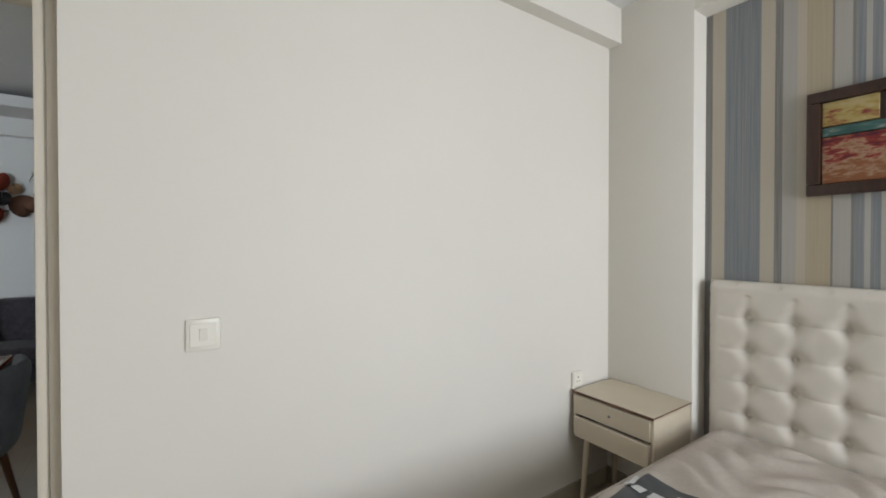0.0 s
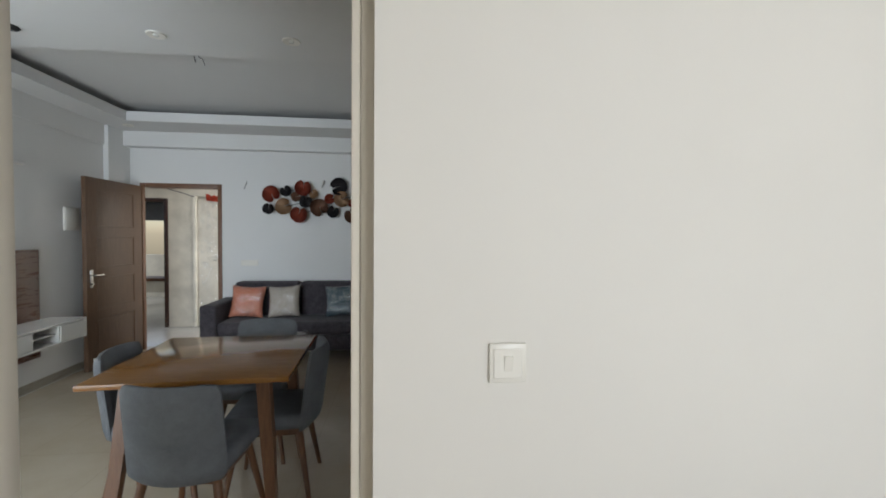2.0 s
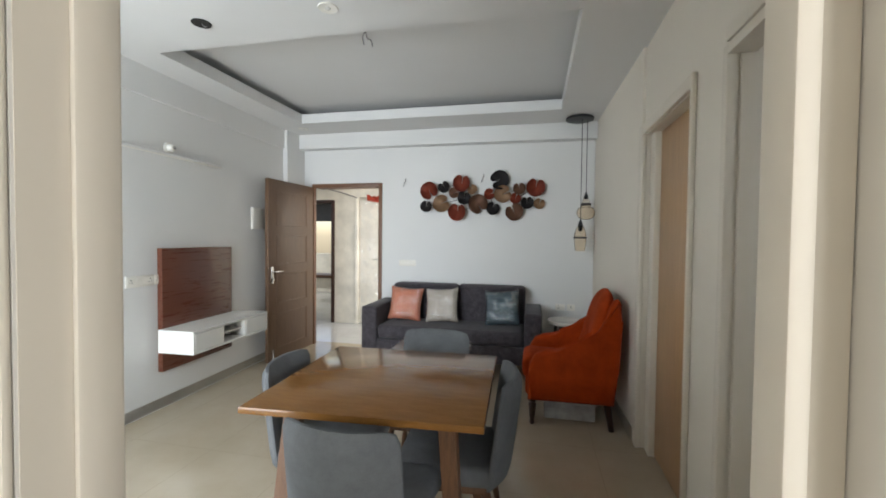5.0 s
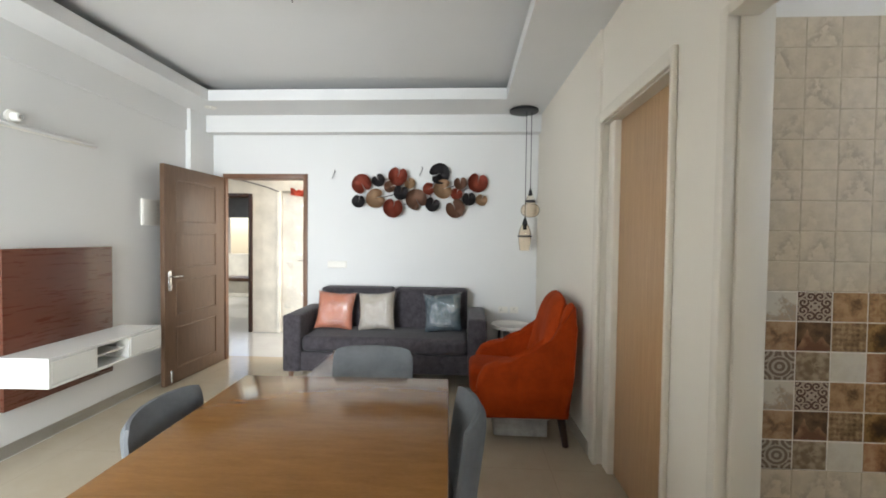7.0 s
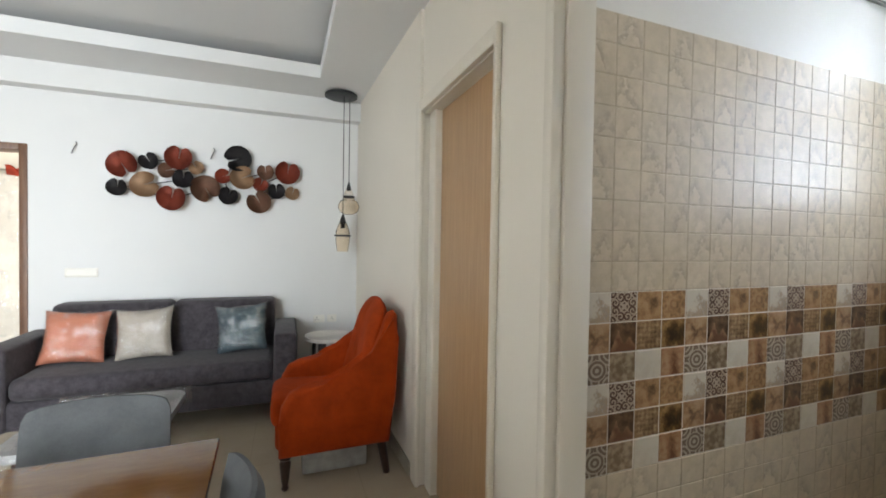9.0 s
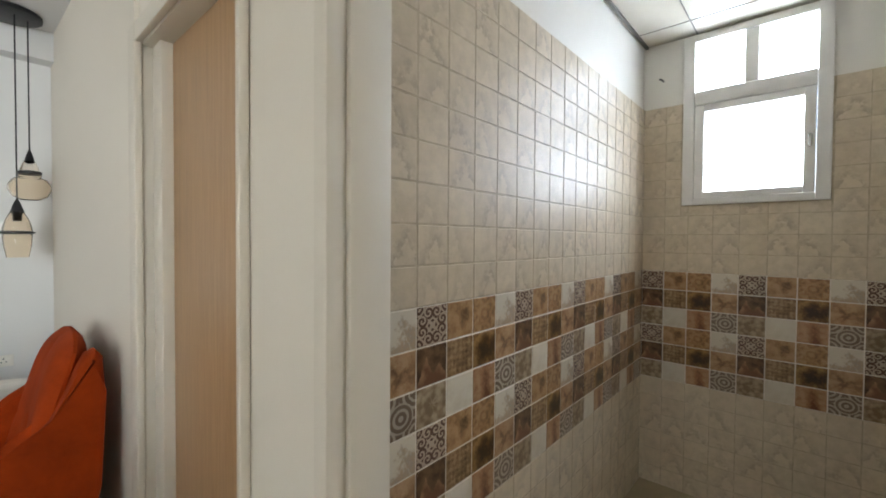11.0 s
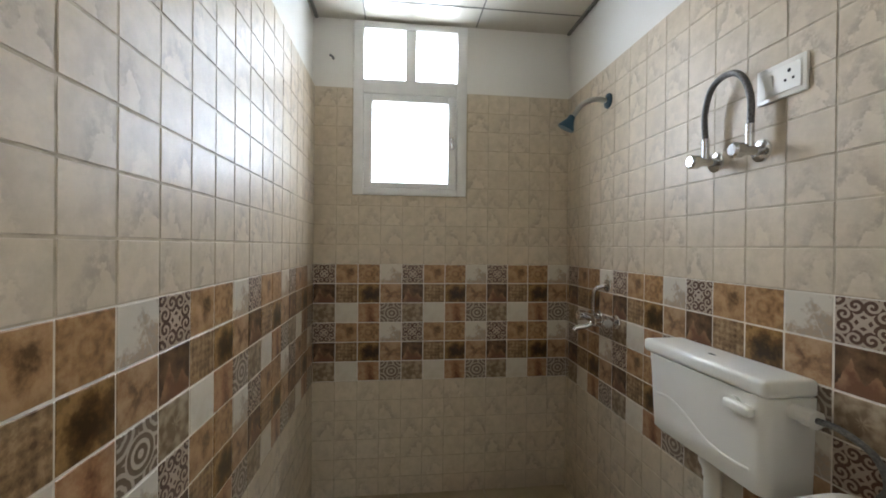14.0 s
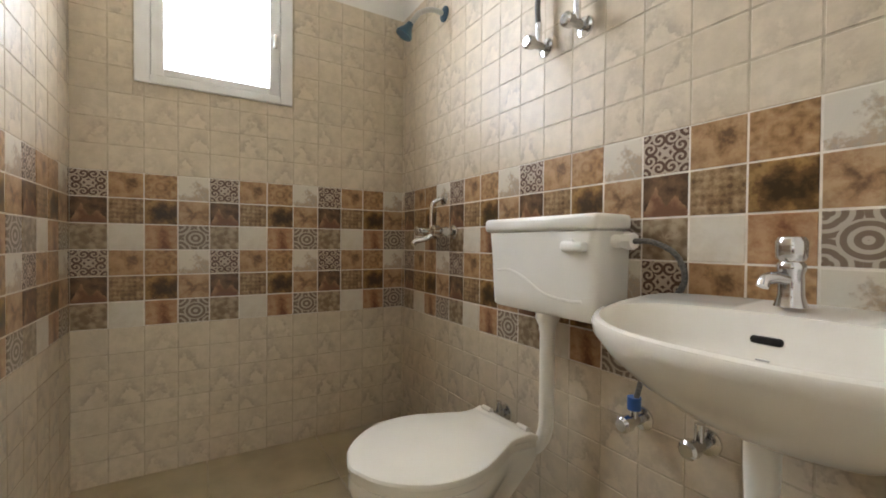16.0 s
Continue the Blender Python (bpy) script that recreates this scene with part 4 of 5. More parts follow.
part("shade", turned([(0.05, 1.725), (0.048, 1.705), (0.075, 1.69), (0.092, 1.655), (0.092, 1.63), (0.075, 1.595), (0.04, 1.575), (0.038, 1.58), (0.072, 1.60), (0.088, 1.635), (0.088, 1.655), (0.072, 1.685), (0.045, 1.70), (0.045, 1.72)], 28, (0.075, 0, 0)), AMBER, pl, "amber glass globe shade")
part("neck", turned([(0.046, 1.725), (0.034, 1.77), (0.016, 1.81), (0.006, 1.83)], 24, (0.075, 0, 0)), AMBER, pl)
part("collar", turned([(0.040, 1.718), (0.052, 1.722), (0.052, 1.735), (0.040, 1.740)], 28, (0.075, 0, 0)), BLACK, pl)
part("collar", turned([(0.003, 1.865), (0.014, 1.83), (0.022, 1.795), (0.010, 1.78)], 20, (0.075, 0, 0)), BLACK, pl)

# wall sculpture of metal leaves
art = thing("wall_sculpture", "cluster of notched round metal leaves in copper, black and gold", "wall art", pose(0, 6.025, 0))
LEAVES = [(-1.55, 1.92, 0.105, "r"), (-1.37, 1.96, 0.069, "k"), (-1.16, 2.0, 0.1, "r"), (-1.04, 1.93, 0.058, "t"), (-1.25, 1.89, 0.062, "b"), (-1.13, 1.83, 0.078, "k"),
          (-1.4, 1.77, 0.102, "t"), (-1.58, 1.74, 0.07, "k"), (-1.21, 1.67, 0.103, "r"), (-0.97, 1.76, 0.112, "b"), (-0.8, 1.71, 0.076, "k"), (-0.84, 1.87, 0.063, "r"),
          (-0.73, 2.03, 0.109, "k"), (-0.69, 1.87, 0.1, "t"), (-0.51, 1.93, 0.068, "b"), (-0.33, 1.94, 0.104, "r"), (-0.55, 1.82, 0.062, "r"), (-0.42, 1.77, 0.071, "k"),
          (-0.29, 1.76, 0.061, "t"), (-0.56, 1.67, 0.1, "b")]
rng = random.Random(5)
for k, (x, z, r, c) in enumerate(LEAVES):
    turn = rng.choice((70, 95, 120, 200, -60, 80, 20))
    b = bmesh.new()
    n_a, n_r = 40, 5

    def leaf_pt(i, j):
        t = i / n_a
        a = radians(turn) + 0.10 + t * (2 * math.pi - 0.20)
        lobe = 1 - 0.30 * math.exp(-((min(t, 1 - t)) / 0.035) ** 2)
        q = 0.04 + 0.96 * j / n_r
        y = -0.020 * q * q * (r / 0.1) - (0.012 * math.sin(a * 2 + k) * q if j else 0)
        return r * q * lobe * math.cos(a), y, r * q * lobe * math.sin(a)
    g = [[b.verts.new(leaf_pt(i, j)) for i in range(n_a + 1)] for j in range(n_r + 1)]
    for j in range(n_r):
        for i in range(n_a):
            b.faces.new((g[j][i], g[j][i + 1], g[j + 1][i + 1], g[j + 1][i]))
    bmesh.ops.solidify(b, geom=list(b.faces), thickness=0.0025)
    p = part("leaf", b, DISC[c], art, {"r": "copper red leaf", "k": "black leaf", "t": "pale gold leaf", "b": "bronze leaf"}[c])
    p.location = (x, -0.004 - 0.012 * (k % 3), z)
b = bmesh.new()
for p, q in zip(LEAVES, LEAVES[1:]):
    if math.hypot(p[0] - q[0], p[1] - q[1]) < 0.42:
        rod(b, (p[0], 0.02, p[1]), (q[0], 0.02, q[1]), 0.004, n=6)
for x, z in ((-1.3, 1.86), (-0.6, 1.86)):
    rod(b, (x, 0.0, z), (x, 0.04, z), 0.006, n=8)
part("rod_frame", b, BLACK, art)


# television unit
tvrot = math.degrees(math.atan(0.033))
tv = thing("tv_unit", "white floating television shelf on a mahogany backboard", "shelf", pose(left_x(4.345), 4.345, 0, 0, 0, tvrot))
part("backboard", boxed(0.0, 0.045, -0.392, 0.392, 0.30, 1.265, 0.002), MAHOGANY, tv, "mahogany laminate backboard")
D = 0.36
for name, x1, y0, y1, z0, z1 in (("top_panel", D, -0.435, 0.485, 0.622, 0.640), ("bottom_panel", D, -0.435, 0.485, 0.462, 0.480), ("side_panel", D, -0.435, -0.417, 0.4805, 0.6215),
                                  ("side_panel", D, 0.467, 0.485, 0.4805, 0.6215), ("divider", D - 0.004, -0.117, -0.103, 0.4805, 0.6215), ("divider", D - 0.004, 0.158, 0.172, 0.4805, 0.6215),
                                  ("back_panel", 0.056, -0.416, 0.466, 0.4807, 0.6213)):
    part(name, boxed(0.046, x1, y0, y1, z0, z1, 0.001, 1), TV_WHITE, tv)
part("niche_shelf", boxed(0.057, D - 0.03, -0.102, 0.157, 0.545, 0.557), TV_WHITE, tv)
for y0, y1 in ((-0.415, -0.119), (0.174, 0.465)):
    part("drawer_front", boxed(D - 0.016, D + 0.001, y0, y1, 0.483, 0.617, 0.0015, 1), TV_WHITE, tv)


def switch_plate(label, m, wide, high, cells, category="switch"):
    """Front towards -y. cells: kinds from left to right."""
    s = thing("switch_plate", label, category, m)
    part("plate", boxed(-wide / 2, wide / 2, -0.010, 0.0, -high / 2, high / 2, 0.004), PLASTIC, s)
    part("insert", boxed(-wide / 2 + 0.010, wide / 2 - 0.010, -0.013, -0.0095, -high / 2 + 0.012, high / 2 - 0.012, 0.0015, 1), PLASTIC, s)
    step = (wide - 0.024) / len(cells)
    for k, cell in enumerate(cells):
        x = -wide / 2 + 0.012 + step * (k + 0.5)
        if cell == "rocker":
            b = prismed([(-0.013, -high * 0.2), (-0.019, high * 0.2), (-0.011, high * 0.2), (-0.011, -high * 0.2)], "x", x - min(0.011, step * 0.4), x + min(0.011, step * 0.4), 0.001, 1)
            part("rocker", b, PLASTIC, s)
        elif cell == "socket":
            # Dark discs on the plate, coloured as the shade inside pin holes.
            b = bmesh.new()
            for dx, dz, r in ((0, 0.014, 0.0045), (-0.010, -0.006, 0.0035), (0.010, -0.006, 0.0035)):
                rod(b, (x + dx, -0.0137, dz), (x + dx, -0.0120, dz), r, n=10)
            part("socket_holes", b, HOLE, s)
    return s


switch_plate("white switch plate with one rocker on the bedroom wall", pose(0.275, BEDY - 0.001, 1.105), 0.092, 0.096, ["rocker"])
switch_plate("small white socket plate above the nightstand", pose(2.03, BEDY - 0.001, 0.645), 0.085, 0.09, ["socket"], "socket")
switch_plate("blank white switch plate beside the entrance", pose(-1.823, FAR - 0.001, 1.063), 0.21, 0.072, ["blank"])
switch_plate("white socket plate behind the side table", pose(-0.045, FAR - 0.001, 0.612), 0.10, 0.07, ["socket", "rocker"], "socket")
switch_plate("white socket plate behind the side table", pose(0.07, FAR - 0.001, 0.612), 0.085, 0.07, ["socket"], "socket")
switch_plate("long white socket and switch plate beside the television panel", pose(left_x(3.80) + 0.001, 3.80, 1.025, 0, 0, 90 + tvrot), 0.235, 0.085, ["socket", "rocker", "rocker", "socket"], "socket")
switch_plate("small white socket beside the television panel", pose(left_x(3.943) + 0.001, 3.943, 1.025, 0, 0, 90 + tvrot), 0.05, 0.075, ["socket"], "socket")

db = thing("distribution_box", "flat white electrical distribution box on the wall", "box", pose(left_x(5.19), 5.19, 1.555, 0, 0, tvrot))
part("body", boxed(0, 0.016, -0.10, 0.10, -0.115, 0.115, 0.004), PLASTIC, db)
part("door", boxed(0.0162, 0.021, -0.09, 0.09, -0.105, 0.105, 0.002), PLASTIC, db)
tl = thing("tube_light", "long unlit white tube light on the wall", "lamp", pose(left_x(4.05), 4.05, 2.008, 0, 0, tvrot))
part("batten", boxed(0, 0.022, -0.58, 0.58, -0.016, 0.016, 0.004), PLASTIC, tl)
part("tube", rodded((0.034, -0.57, 0), (0.034, 0.57, 0), 0.012), plain("unlit_tube", (0.72, 0.71, 0.69), 0.3, 0, 0.03), tl)
cl = thing("lamp_holder", "small white lamp holder above the tube light", "lamp", pose(left_x(4.06), 4.06, 2.06, 0, 0, tvrot))
part("rose", turned([(0.045, 0.0), (0.045, 0.012), (0.03, 0.02), (0.022, 0.055), (0.015, 0.058)], 20, (0, 0, 0), "x"), PLASTIC, cl)
part("socket_ring", turned([(0.014, 0.058), (0.014, 0.064), (0.010, 0.066)], 20, (0, 0, 0), "x"), STEEL, cl)

# ceiling lamps and loose wires
def downlight(x, y, m, lens=True):
    d = thing("downlight", "round recessed ceiling downlight, unlit" if lens else "empty round hole for a ceiling downlight", "lamp", pose(x, y, 2.62), "ceiling downlights")
    part("rim", turned([(0.040, -0.001), (0.052, -0.001), (0.055, -0.004), (0.052, -0.009), (0.042, -0.006)], 30), m, d)
    # Without a lens, a flat dark disc paints the shade of the hole.
    part("reflector", turned([(0.041, -0.0055), (0.036, -0.0035), (0.004, -0.003)], 30), CHROME if lens else HOLE, d)
    if lens:
        part("lens", turned([(0.016, -0.004), (0.016, -0.010), (0.009, -0.014), (0.002, -0.015)], 20), BULB, d)
    else:
        part("wire_end", tubed([(0.0, 0.0, -0.004), (0.012, 0.01, -0.022), (0.035, 0.0, -0.026)], 0.003, 6), WIRE, d)
    return d


downlight(-1.452, 3.397, PLASTIC)
downlight(-0.656, 3.383, PLASTIC)
downlight(-2.265, 3.401, HOLE, False)
downlight(-2.97, 5.66, PLASTIC)
for x, y, z in ((-1.858, FAR - 0.002, 2.024), (-0.921, FAR - 0.002, 2.059)):
    h = thing("loose_wire", "short loose electric wire poking out of the wall", "wire", pose(x, y, z))
    part("strand", tubed([(0, 0, 0.05), (0.012, -0.02, 0.03), (0.0, -0.03, 0.0), (-0.02, -0.02, -0.045)], 0.004, 6), WIRE, h)
    part("strand", tubed([(0, 0, 0.04), (-0.01, -0.015, 0.015), (0.006, -0.02, -0.02)], 0.003, 6), PLASTIC, h)
h = thing("loose_wire", "loose wires hanging from the ceiling tray", "wire", pose(-1.50, 4.02, 2.80))
part("strand", tubed([(0, 0, 0), (0.01, 0.01, -0.05), (0.04, 0.0, -0.07), (0.05, 0.01, -0.11)], 0.004, 6), WIRE, h)
part("strand", tubed([(0, 0, 0), (-0.02, 0.0, -0.04), (-0.015, 0.01, -0.09)], 0.004, 6), WIRE, h)

# ---- lobby and the flat beyond ----
f = thing("door_5", "dark wooden frame of the flat across the lobby", "door frame")
f["kind"] = "structure"
part("jamb", boxed(-3.49, -3.438, 7.325, 7.52, 0, 1.95, 0.008), DARK_LEG, f)
part("lintel", boxed(-4.4, -3.491, 7.325, 7.52, 1.90, 1.952, 0.008), DARK_LEG, f)
setting("loft_panel", boxed(-4.6, -3.55, 7.75, 7.80, 1.63, 2.4), GREY_PANEL, "dark slate loft panel inside the far flat", "panel")
b = thing("far_bench", "low pale bench with a wooden top in the far flat", "bench")
part("top", boxed(-5.3, -4.35, 9.2, 9.7, 0.50, 0.56, 0.01), LEG_WOOD, b)
part("body", boxed(-5.25, -4.40, 9.24, 9.66, 0.28, 0.499, 0.01), DUST_WHITE, b)
for x in (-5.2, -4.45):
    part("leg", boxed(x - 0.03, x + 0.03, 9.3, 9.36, -0.004, 0.279), DUST_WHITE, b)
f = thing("door_6", "dusty white lobby door under a loose plastic sheet", "door")
f["kind"] = "structure"
part("frame", boxed(-3.085, -3.03, 7.325, 7.42, 0, 1.99, 0.006), DUST_WHITE, f)
part("leaf", boxed(-3.02, -2.46, 7.37, 7.41, 0.01, 1.95, 0.003), DUST_WHITE, f)
bm_h = bmesh.new()
box(bm_h, -2.70, -2.67, 7.362, 7.369, 0.92, 1.08, 0.002)
rod(bm_h, (-2.685, 7.362, 1.02), (-2.685, 7.32, 1.02), 0.008)
rod(bm_h, (-2.68, 7.32, 1.02), (-2.78, 7.318, 1.02), 0.008)
part("handle", bm_h, STEEL, f)
bm_s = bmesh.new()
sheet(bm_s, lambda u, v: (-2.98 + 0.50 * u, 7.345 + 0.014 * noise.noise((u * 9, v * 3, 0.5)), 0.35 + 1.58 * v), 24, 30)
part("plastic_sheet", bm_s, WRAP, f, "loose clear plastic sheet")
c = thing("red_cloth", "crumpled red cloth over the lobby door", "cloth")
bm_s = bmesh.new()
sheet(bm_s, lambda u, v: (-2.88 + 0.40 * u, 7.31 - 0.03 * noise.noise((u * 6, v * 4, 1.5)), 1.93 + 0.09 * v * (1 + 0.7 * noise.noise((u * 7, 3, 0))) - 0.05 * u), 20, 6)
bmesh.ops.solidify(bm_s, geom=list(bm_s.faces), thickness=0.006)
part("fold", bm_s, RED_CLOTH, c)
c = thing("lobby_cable", "grey cable strung along the lobby wall", "cable")
part("line", tubed([(-4.2, 7.33, 2.25), (-3.7, 7.32, 2.16), (-3.3, 7.32, 2.06), (-3.05, 7.32, 1.98)], 0.008, 6), WIRE, c)

# ---- bedroom ----
bed = thing("bed", "double bed with a cream tufted headboard", "bed")
HY0, HY1, HZ0, HZ1 = -0.33, 1.148, 0.25, 1.205
STEP_Y, STEP_Z = 0.165, 0.148


def tufted(u, v):
    y, z = HY1 + (HY0 - HY1) * u, HZ0 + (HZ1 - HZ0) * v
    a, k = (HY1 - 0.165 - y) / STEP_Y, (HZ1 - 0.165 - z) / STEP_Z
    da, dk = a - round(a), k - round(k)
    inside = 1.0 if (round(a) >= 0 and round(k) >= 0) else 0.0
    dip = 0.030 * math.exp(-(da * da + dk * dk) / 0.045)
    crease = 0.010 * math.exp(-(da / 0.10) ** 2) * (0.35 + 0.65 * math.exp(-(dk / 0.22) ** 2)) + 0.005 * math.exp(-(dk / 0.05) ** 2)
    edge = min(u, 1 - u) * 1.48 / 0.04, min(v, 1 - v) * 0.95 / 0.04
    rim = 0.03 * (1 - min(1, max(0, edge[0]))) ** 2 + 0.03 * (1 - min(1, max(0, edge[1]))) ** 2
    full = 0.5 + 0.5 * (1.0 if y < HY1 - 0.08 else 0.0)
    return 2.352 + (dip + crease * full) * (inside if dip > crease else 1.0) + rim, y, z


b = bmesh.new()
sheet(b, tufted, 190, 120)
box(b, 2.386, 2.438, HY0, HY1, HZ0, HZ1)
part("headboard", b, LEATHER, bed, "cream leatherette buttoned headboard")
for i in range(9):
    for j in range(5):
        y, z = HY1 - 0.165 - i * STEP_Y, HZ1 - 0.165 - j * STEP_Z
        if y > HY0 + 0.05:
            part("button", turned([(0.011, 0.004), (0.010, -0.003), (0.004, -0.006)], 10, (2.388, y, z), "x"), LEATHER, bed)
part("bed_base", boxed(0.50, 2.34, -0.30, 1.08, 0.10, 0.30, 0.01), NIGHT, bed)
for x in (0.56, 2.28):
    for y in (-0.24, 1.02):
        part("leg", boxed(x - 0.03, x + 0.03, y - 0.03, y + 0.03, 0.0, 0.099), DARK_LEG, bed)

mat = thing("mattress", "grey-beige quilted mattress with a dark label band", "mattress")


def quilt(u, v):
    x, y = 0.47 + 1.875 * u, -0.33 + 1.43 * v
    wave = 0.024 * abs(math.sin(x * 21 + 1.1 * math.sin(y * 17))) * (0.6 + 0.4 * math.sin(y * 23 + 2 * math.sin(x * 9)))
    edge = min(u * 1.875, (1 - u) * 1.875, v * 1.43, (1 - v) * 1.43)
    return x, y, 0.528 + wave * min(1, edge / 0.08) - 0.05 * max(0, 1 - edge / 0.05) ** 2


b = bmesh.new()
sheet(b, quilt, 150, 110)
part("quilted_top", b, QUILT, mat)
part("body", boxed(0.472, 2.343, -0.328, 1.098, 0.302, 0.487, 0.03, 3), QUILT, mat)
part("piping", tubed([(0.49, 1.10, 0.49), (1.0, 1.103, 0.49), (2.33, 1.10, 0.49)], 0.009, 8), QUILT, mat)


def label_strip(x0, x1, y0, y1, z):
    b = bmesh.new()
    sheet(b, lambda u, v: (x0 + (x1 - x0) * u, y0 + (y1 - y0) * v, quilt((x0 + (x1 - x0) * u - 0.47) / 1.875, (y0 + (y1 - y0) * v + 0.33) / 1.43)[2] + z), 24, 24)
    return b


part("label_band", label_strip(1.30, 1.63, -0.25, 1.085, 0.004), BAND, mat, "dark grey printed band")
part("label_band", label_strip(1.06, 1.296, 0.30, 1.085, 0.004), MINT, mat, "teal printed band")
for k, (y0, y1, x0, x1) in enumerate(((1.035, 1.05, 1.50, 1.58), (0.985, 1.02, 1.50, 1.545), (0.925, 0.965, 1.50, 1.545), (0.885, 0.90, 1.50, 1.58))):
    part("print_mark", label_strip(x0, x1, y0, y1, 0.007), INK, mat)

ns = thing("nightstand", "cream two-drawer nightstand on splayed wooden legs", "nightstand")
NX0, NX1, NY0, NY1 = 1.975, 2.312, 1.200, 1.638
part("top_panel", boxed(NX0, NX1, NY0, NY1, 0.590, 0.605, 0.002, 1), NIGHT, ns)
for y0 in (NY0 + 0.002, NY1 - 0.016):
    part("side_panel", boxed(NX0 + 0.004, NX1, y0, y0 + 0.014, 0.37, 0.589), NIGHT, ns)
part("edge_band", boxed(NX0 - 0.0035, NX0 - 0.0002, NY0, NY1, 0.591, 0.6035), LEG_WOOD, ns, "thin brown edge band")
part("edge_band", boxed(NX0, NX1, NY0 - 0.0030, NY0 - 0.0002, 0.598, 0.6035), LEG_WOOD, ns, "thin brown edge band")
part("bottom_panel", boxed(NX0 + 0.02, NX1, NY0 + 0.017, NY1 - 0.017, 0.37, 0.384), NIGHT, ns)
part("back_panel", boxed(NX1 - 0.012, NX1, NY0 + 0.017, NY1 - 0.017, 0.385, 0.589), NIGHT, ns)
for z0, z1, px in ((0.487, 0.586, 0.0), (0.372, 0.475, -0.012)):
    d = part("drawer", boxed(NX0 + px - 0.002, NX0 + px + 0.018, NY0 + 0.018, NY1 - 0.018, z0, z1, 0.002, 1), NIGHT, ns)
    if px == 0.0:
        part("knob", turned([(0.006, 0.0), (0.007, -0.008), (0.003, -0.012)], 12, (NX0 - 0.002, 1.419, 0.537), "x"), STEEL, d)
# Near-black bar that paints the shade in the slit between the drawers.
part("drawer_gap", boxed(NX0 + 0.02, NX0 + 0.03, NY0 + 0.02, NY1 - 0.02, 0.474, 0.488), HOLE, ns)
for x, sx in ((NX0 + 0.05, -1), (NX1 - 0.05, 1)):
    for y, sy in ((NY0 + 0.05, -1), (NY1 - 0.06, 1)):
        part("leg", rodded((x, y, 0.37), (x + sx * 0.025, y + sy * 0.02, 0.0), 0.018, 0.011), NIGHT, ns)

pic = thing("framed_painting", "abstract red and yellow painting in a dark wooden frame", "picture", pose(2.438, 0.45, 1.79))
HW, HH = 0.347, 0.212
b = bmesh.new()
for y0, y1, z0, z1 in ((-HW, HW, HH - 0.045, HH), (-HW, HW, -HH, -HH + 0.045), (-HW, -HW + 0.045, -HH + 0.045, HH - 0.045), (HW - 0.045, HW, -HH + 0.045, HH - 0.045)):
    box(b, -0.032, -0.001, y0, y1, z0, z1, 0.005)
part("frame", b, DARK_LEG, pic)


def painting(name, stops, s):
    n = Net(name)
    v = n.stretch((1, 3, 9))
    f = n.math("MULTIPLY_ADD", n.noise(4, 7, v, s, 0.7), 0.9, n.math("MULTIPLY", n.xyz()[2], 1.0))
    n.bump(n.noise(30, 5, v), 0.3, 0.002)
    return n.done(n.ramp(f, *stops), 0.45)


red = painting("painted_red", ((0.30, (0.22, 0.08, 0.03)), (0.38, (0.34, 0.22, 0.14)), (0.44, (0.22, 0.02, 0.012)), (0.52, (0.07, 0.006, 0.018))), 1.0)
yellow = painting("painted_yellow", ((0.34, (0.10, 0.010, 0.018)), (0.46, (0.20, 0.03, 0.03)), (0.55, (0.34, 0.25, 0.07)), (0.64, (0.40, 0.32, 0.16))), 4.0)
green = painting("painted_green", ((0.35, (0.012, 0.05, 0.045)), (0.55, (0.05, 0.12, 0.11)), (0.65, (0.28, 0.26, 0.24))), 7.0)
maroon = painting("painted_maroon", ((0.32, (0.07, 0.01, 0.02)), (0.48, (0.20, 0.05, 0.05)), (0.58, (0.34, 0.24, 0.18))), 9.0)
part("backing", boxed(-0.008, -0.002, -HW + 0.03, HW - 0.03, -HH + 0.03, HH - 0.03), DARK_LEG, pic)
for name, y0, y1, z0, z1, m in (("canvas", -0.30, 0.30, -0.165, 0.022, red), ("canvas", -0.30, 0.30, 0.026, 0.062, green), ("canvas", 0.135, 0.30, 0.068, 0.165, yellow), ("canvas", -0.05, 0.118, 0.068, 0.165, maroon), ("canvas", -0.30, -0.068, 0.068, 0.165, yellow)):
    part(name, boxed(-0.016, -0.009, y0, y1, z0, z1, 0.002, 1), m, pic)

# ---- bathroom things ----
cis = thing("toilet_cistern", "white plastic wall-hung toilet cistern", "cistern")
b = bmesh.new()
rings = []
for z, g in ((0.745, -0.030), (0.752, -0.016), (0.80, -0.012), (0.90, -0.006), (0.965, 0.0), (0.970, 0.0)):
    x0, x1, y1 = 1.125 - g * 0.4, 1.548 + g, 1.915 + g * 0.35
    pts = [(x0, BR + 0.004), (x1, BR + 0.004)]
    for cx, cy, a0 in ((x1 - 0.025, y1 - 0.025, 0), (x0 + 0.025, y1 - 0.025, 90)):
        pts += [(cx + 0.025 * math.cos(radians(a0 + t)), cy + 0.025 * math.sin(radians(a0 + t))) for t in (0, 22, 45, 68, 90)]
    rings.append([b.verts.new((px, py, z)) for px, py in pts])
skin(b, rings)
part("tank", b, PLASTIC, cis)
part("lid", boxed(1.118, 1.556, BR + 0.003, 1.924, 0.972, 1.012, 0.012, 3), PLASTIC, cis)
part("wave_relief", tubed([(1.50, 1.911, 0.855), (1.44, 1.911, 0.858), (1.37, 1.910, 0.835), (1.30, 1.909, 0.802), (1.22, 1.909, 0.792), (1.17, 1.909, 0.795)], 0.0045, 6), PLASTIC, cis)
b = boxed(1.150, 1.225, 1.912, 1.935, 0.918, 0.944, 0.008, 3)
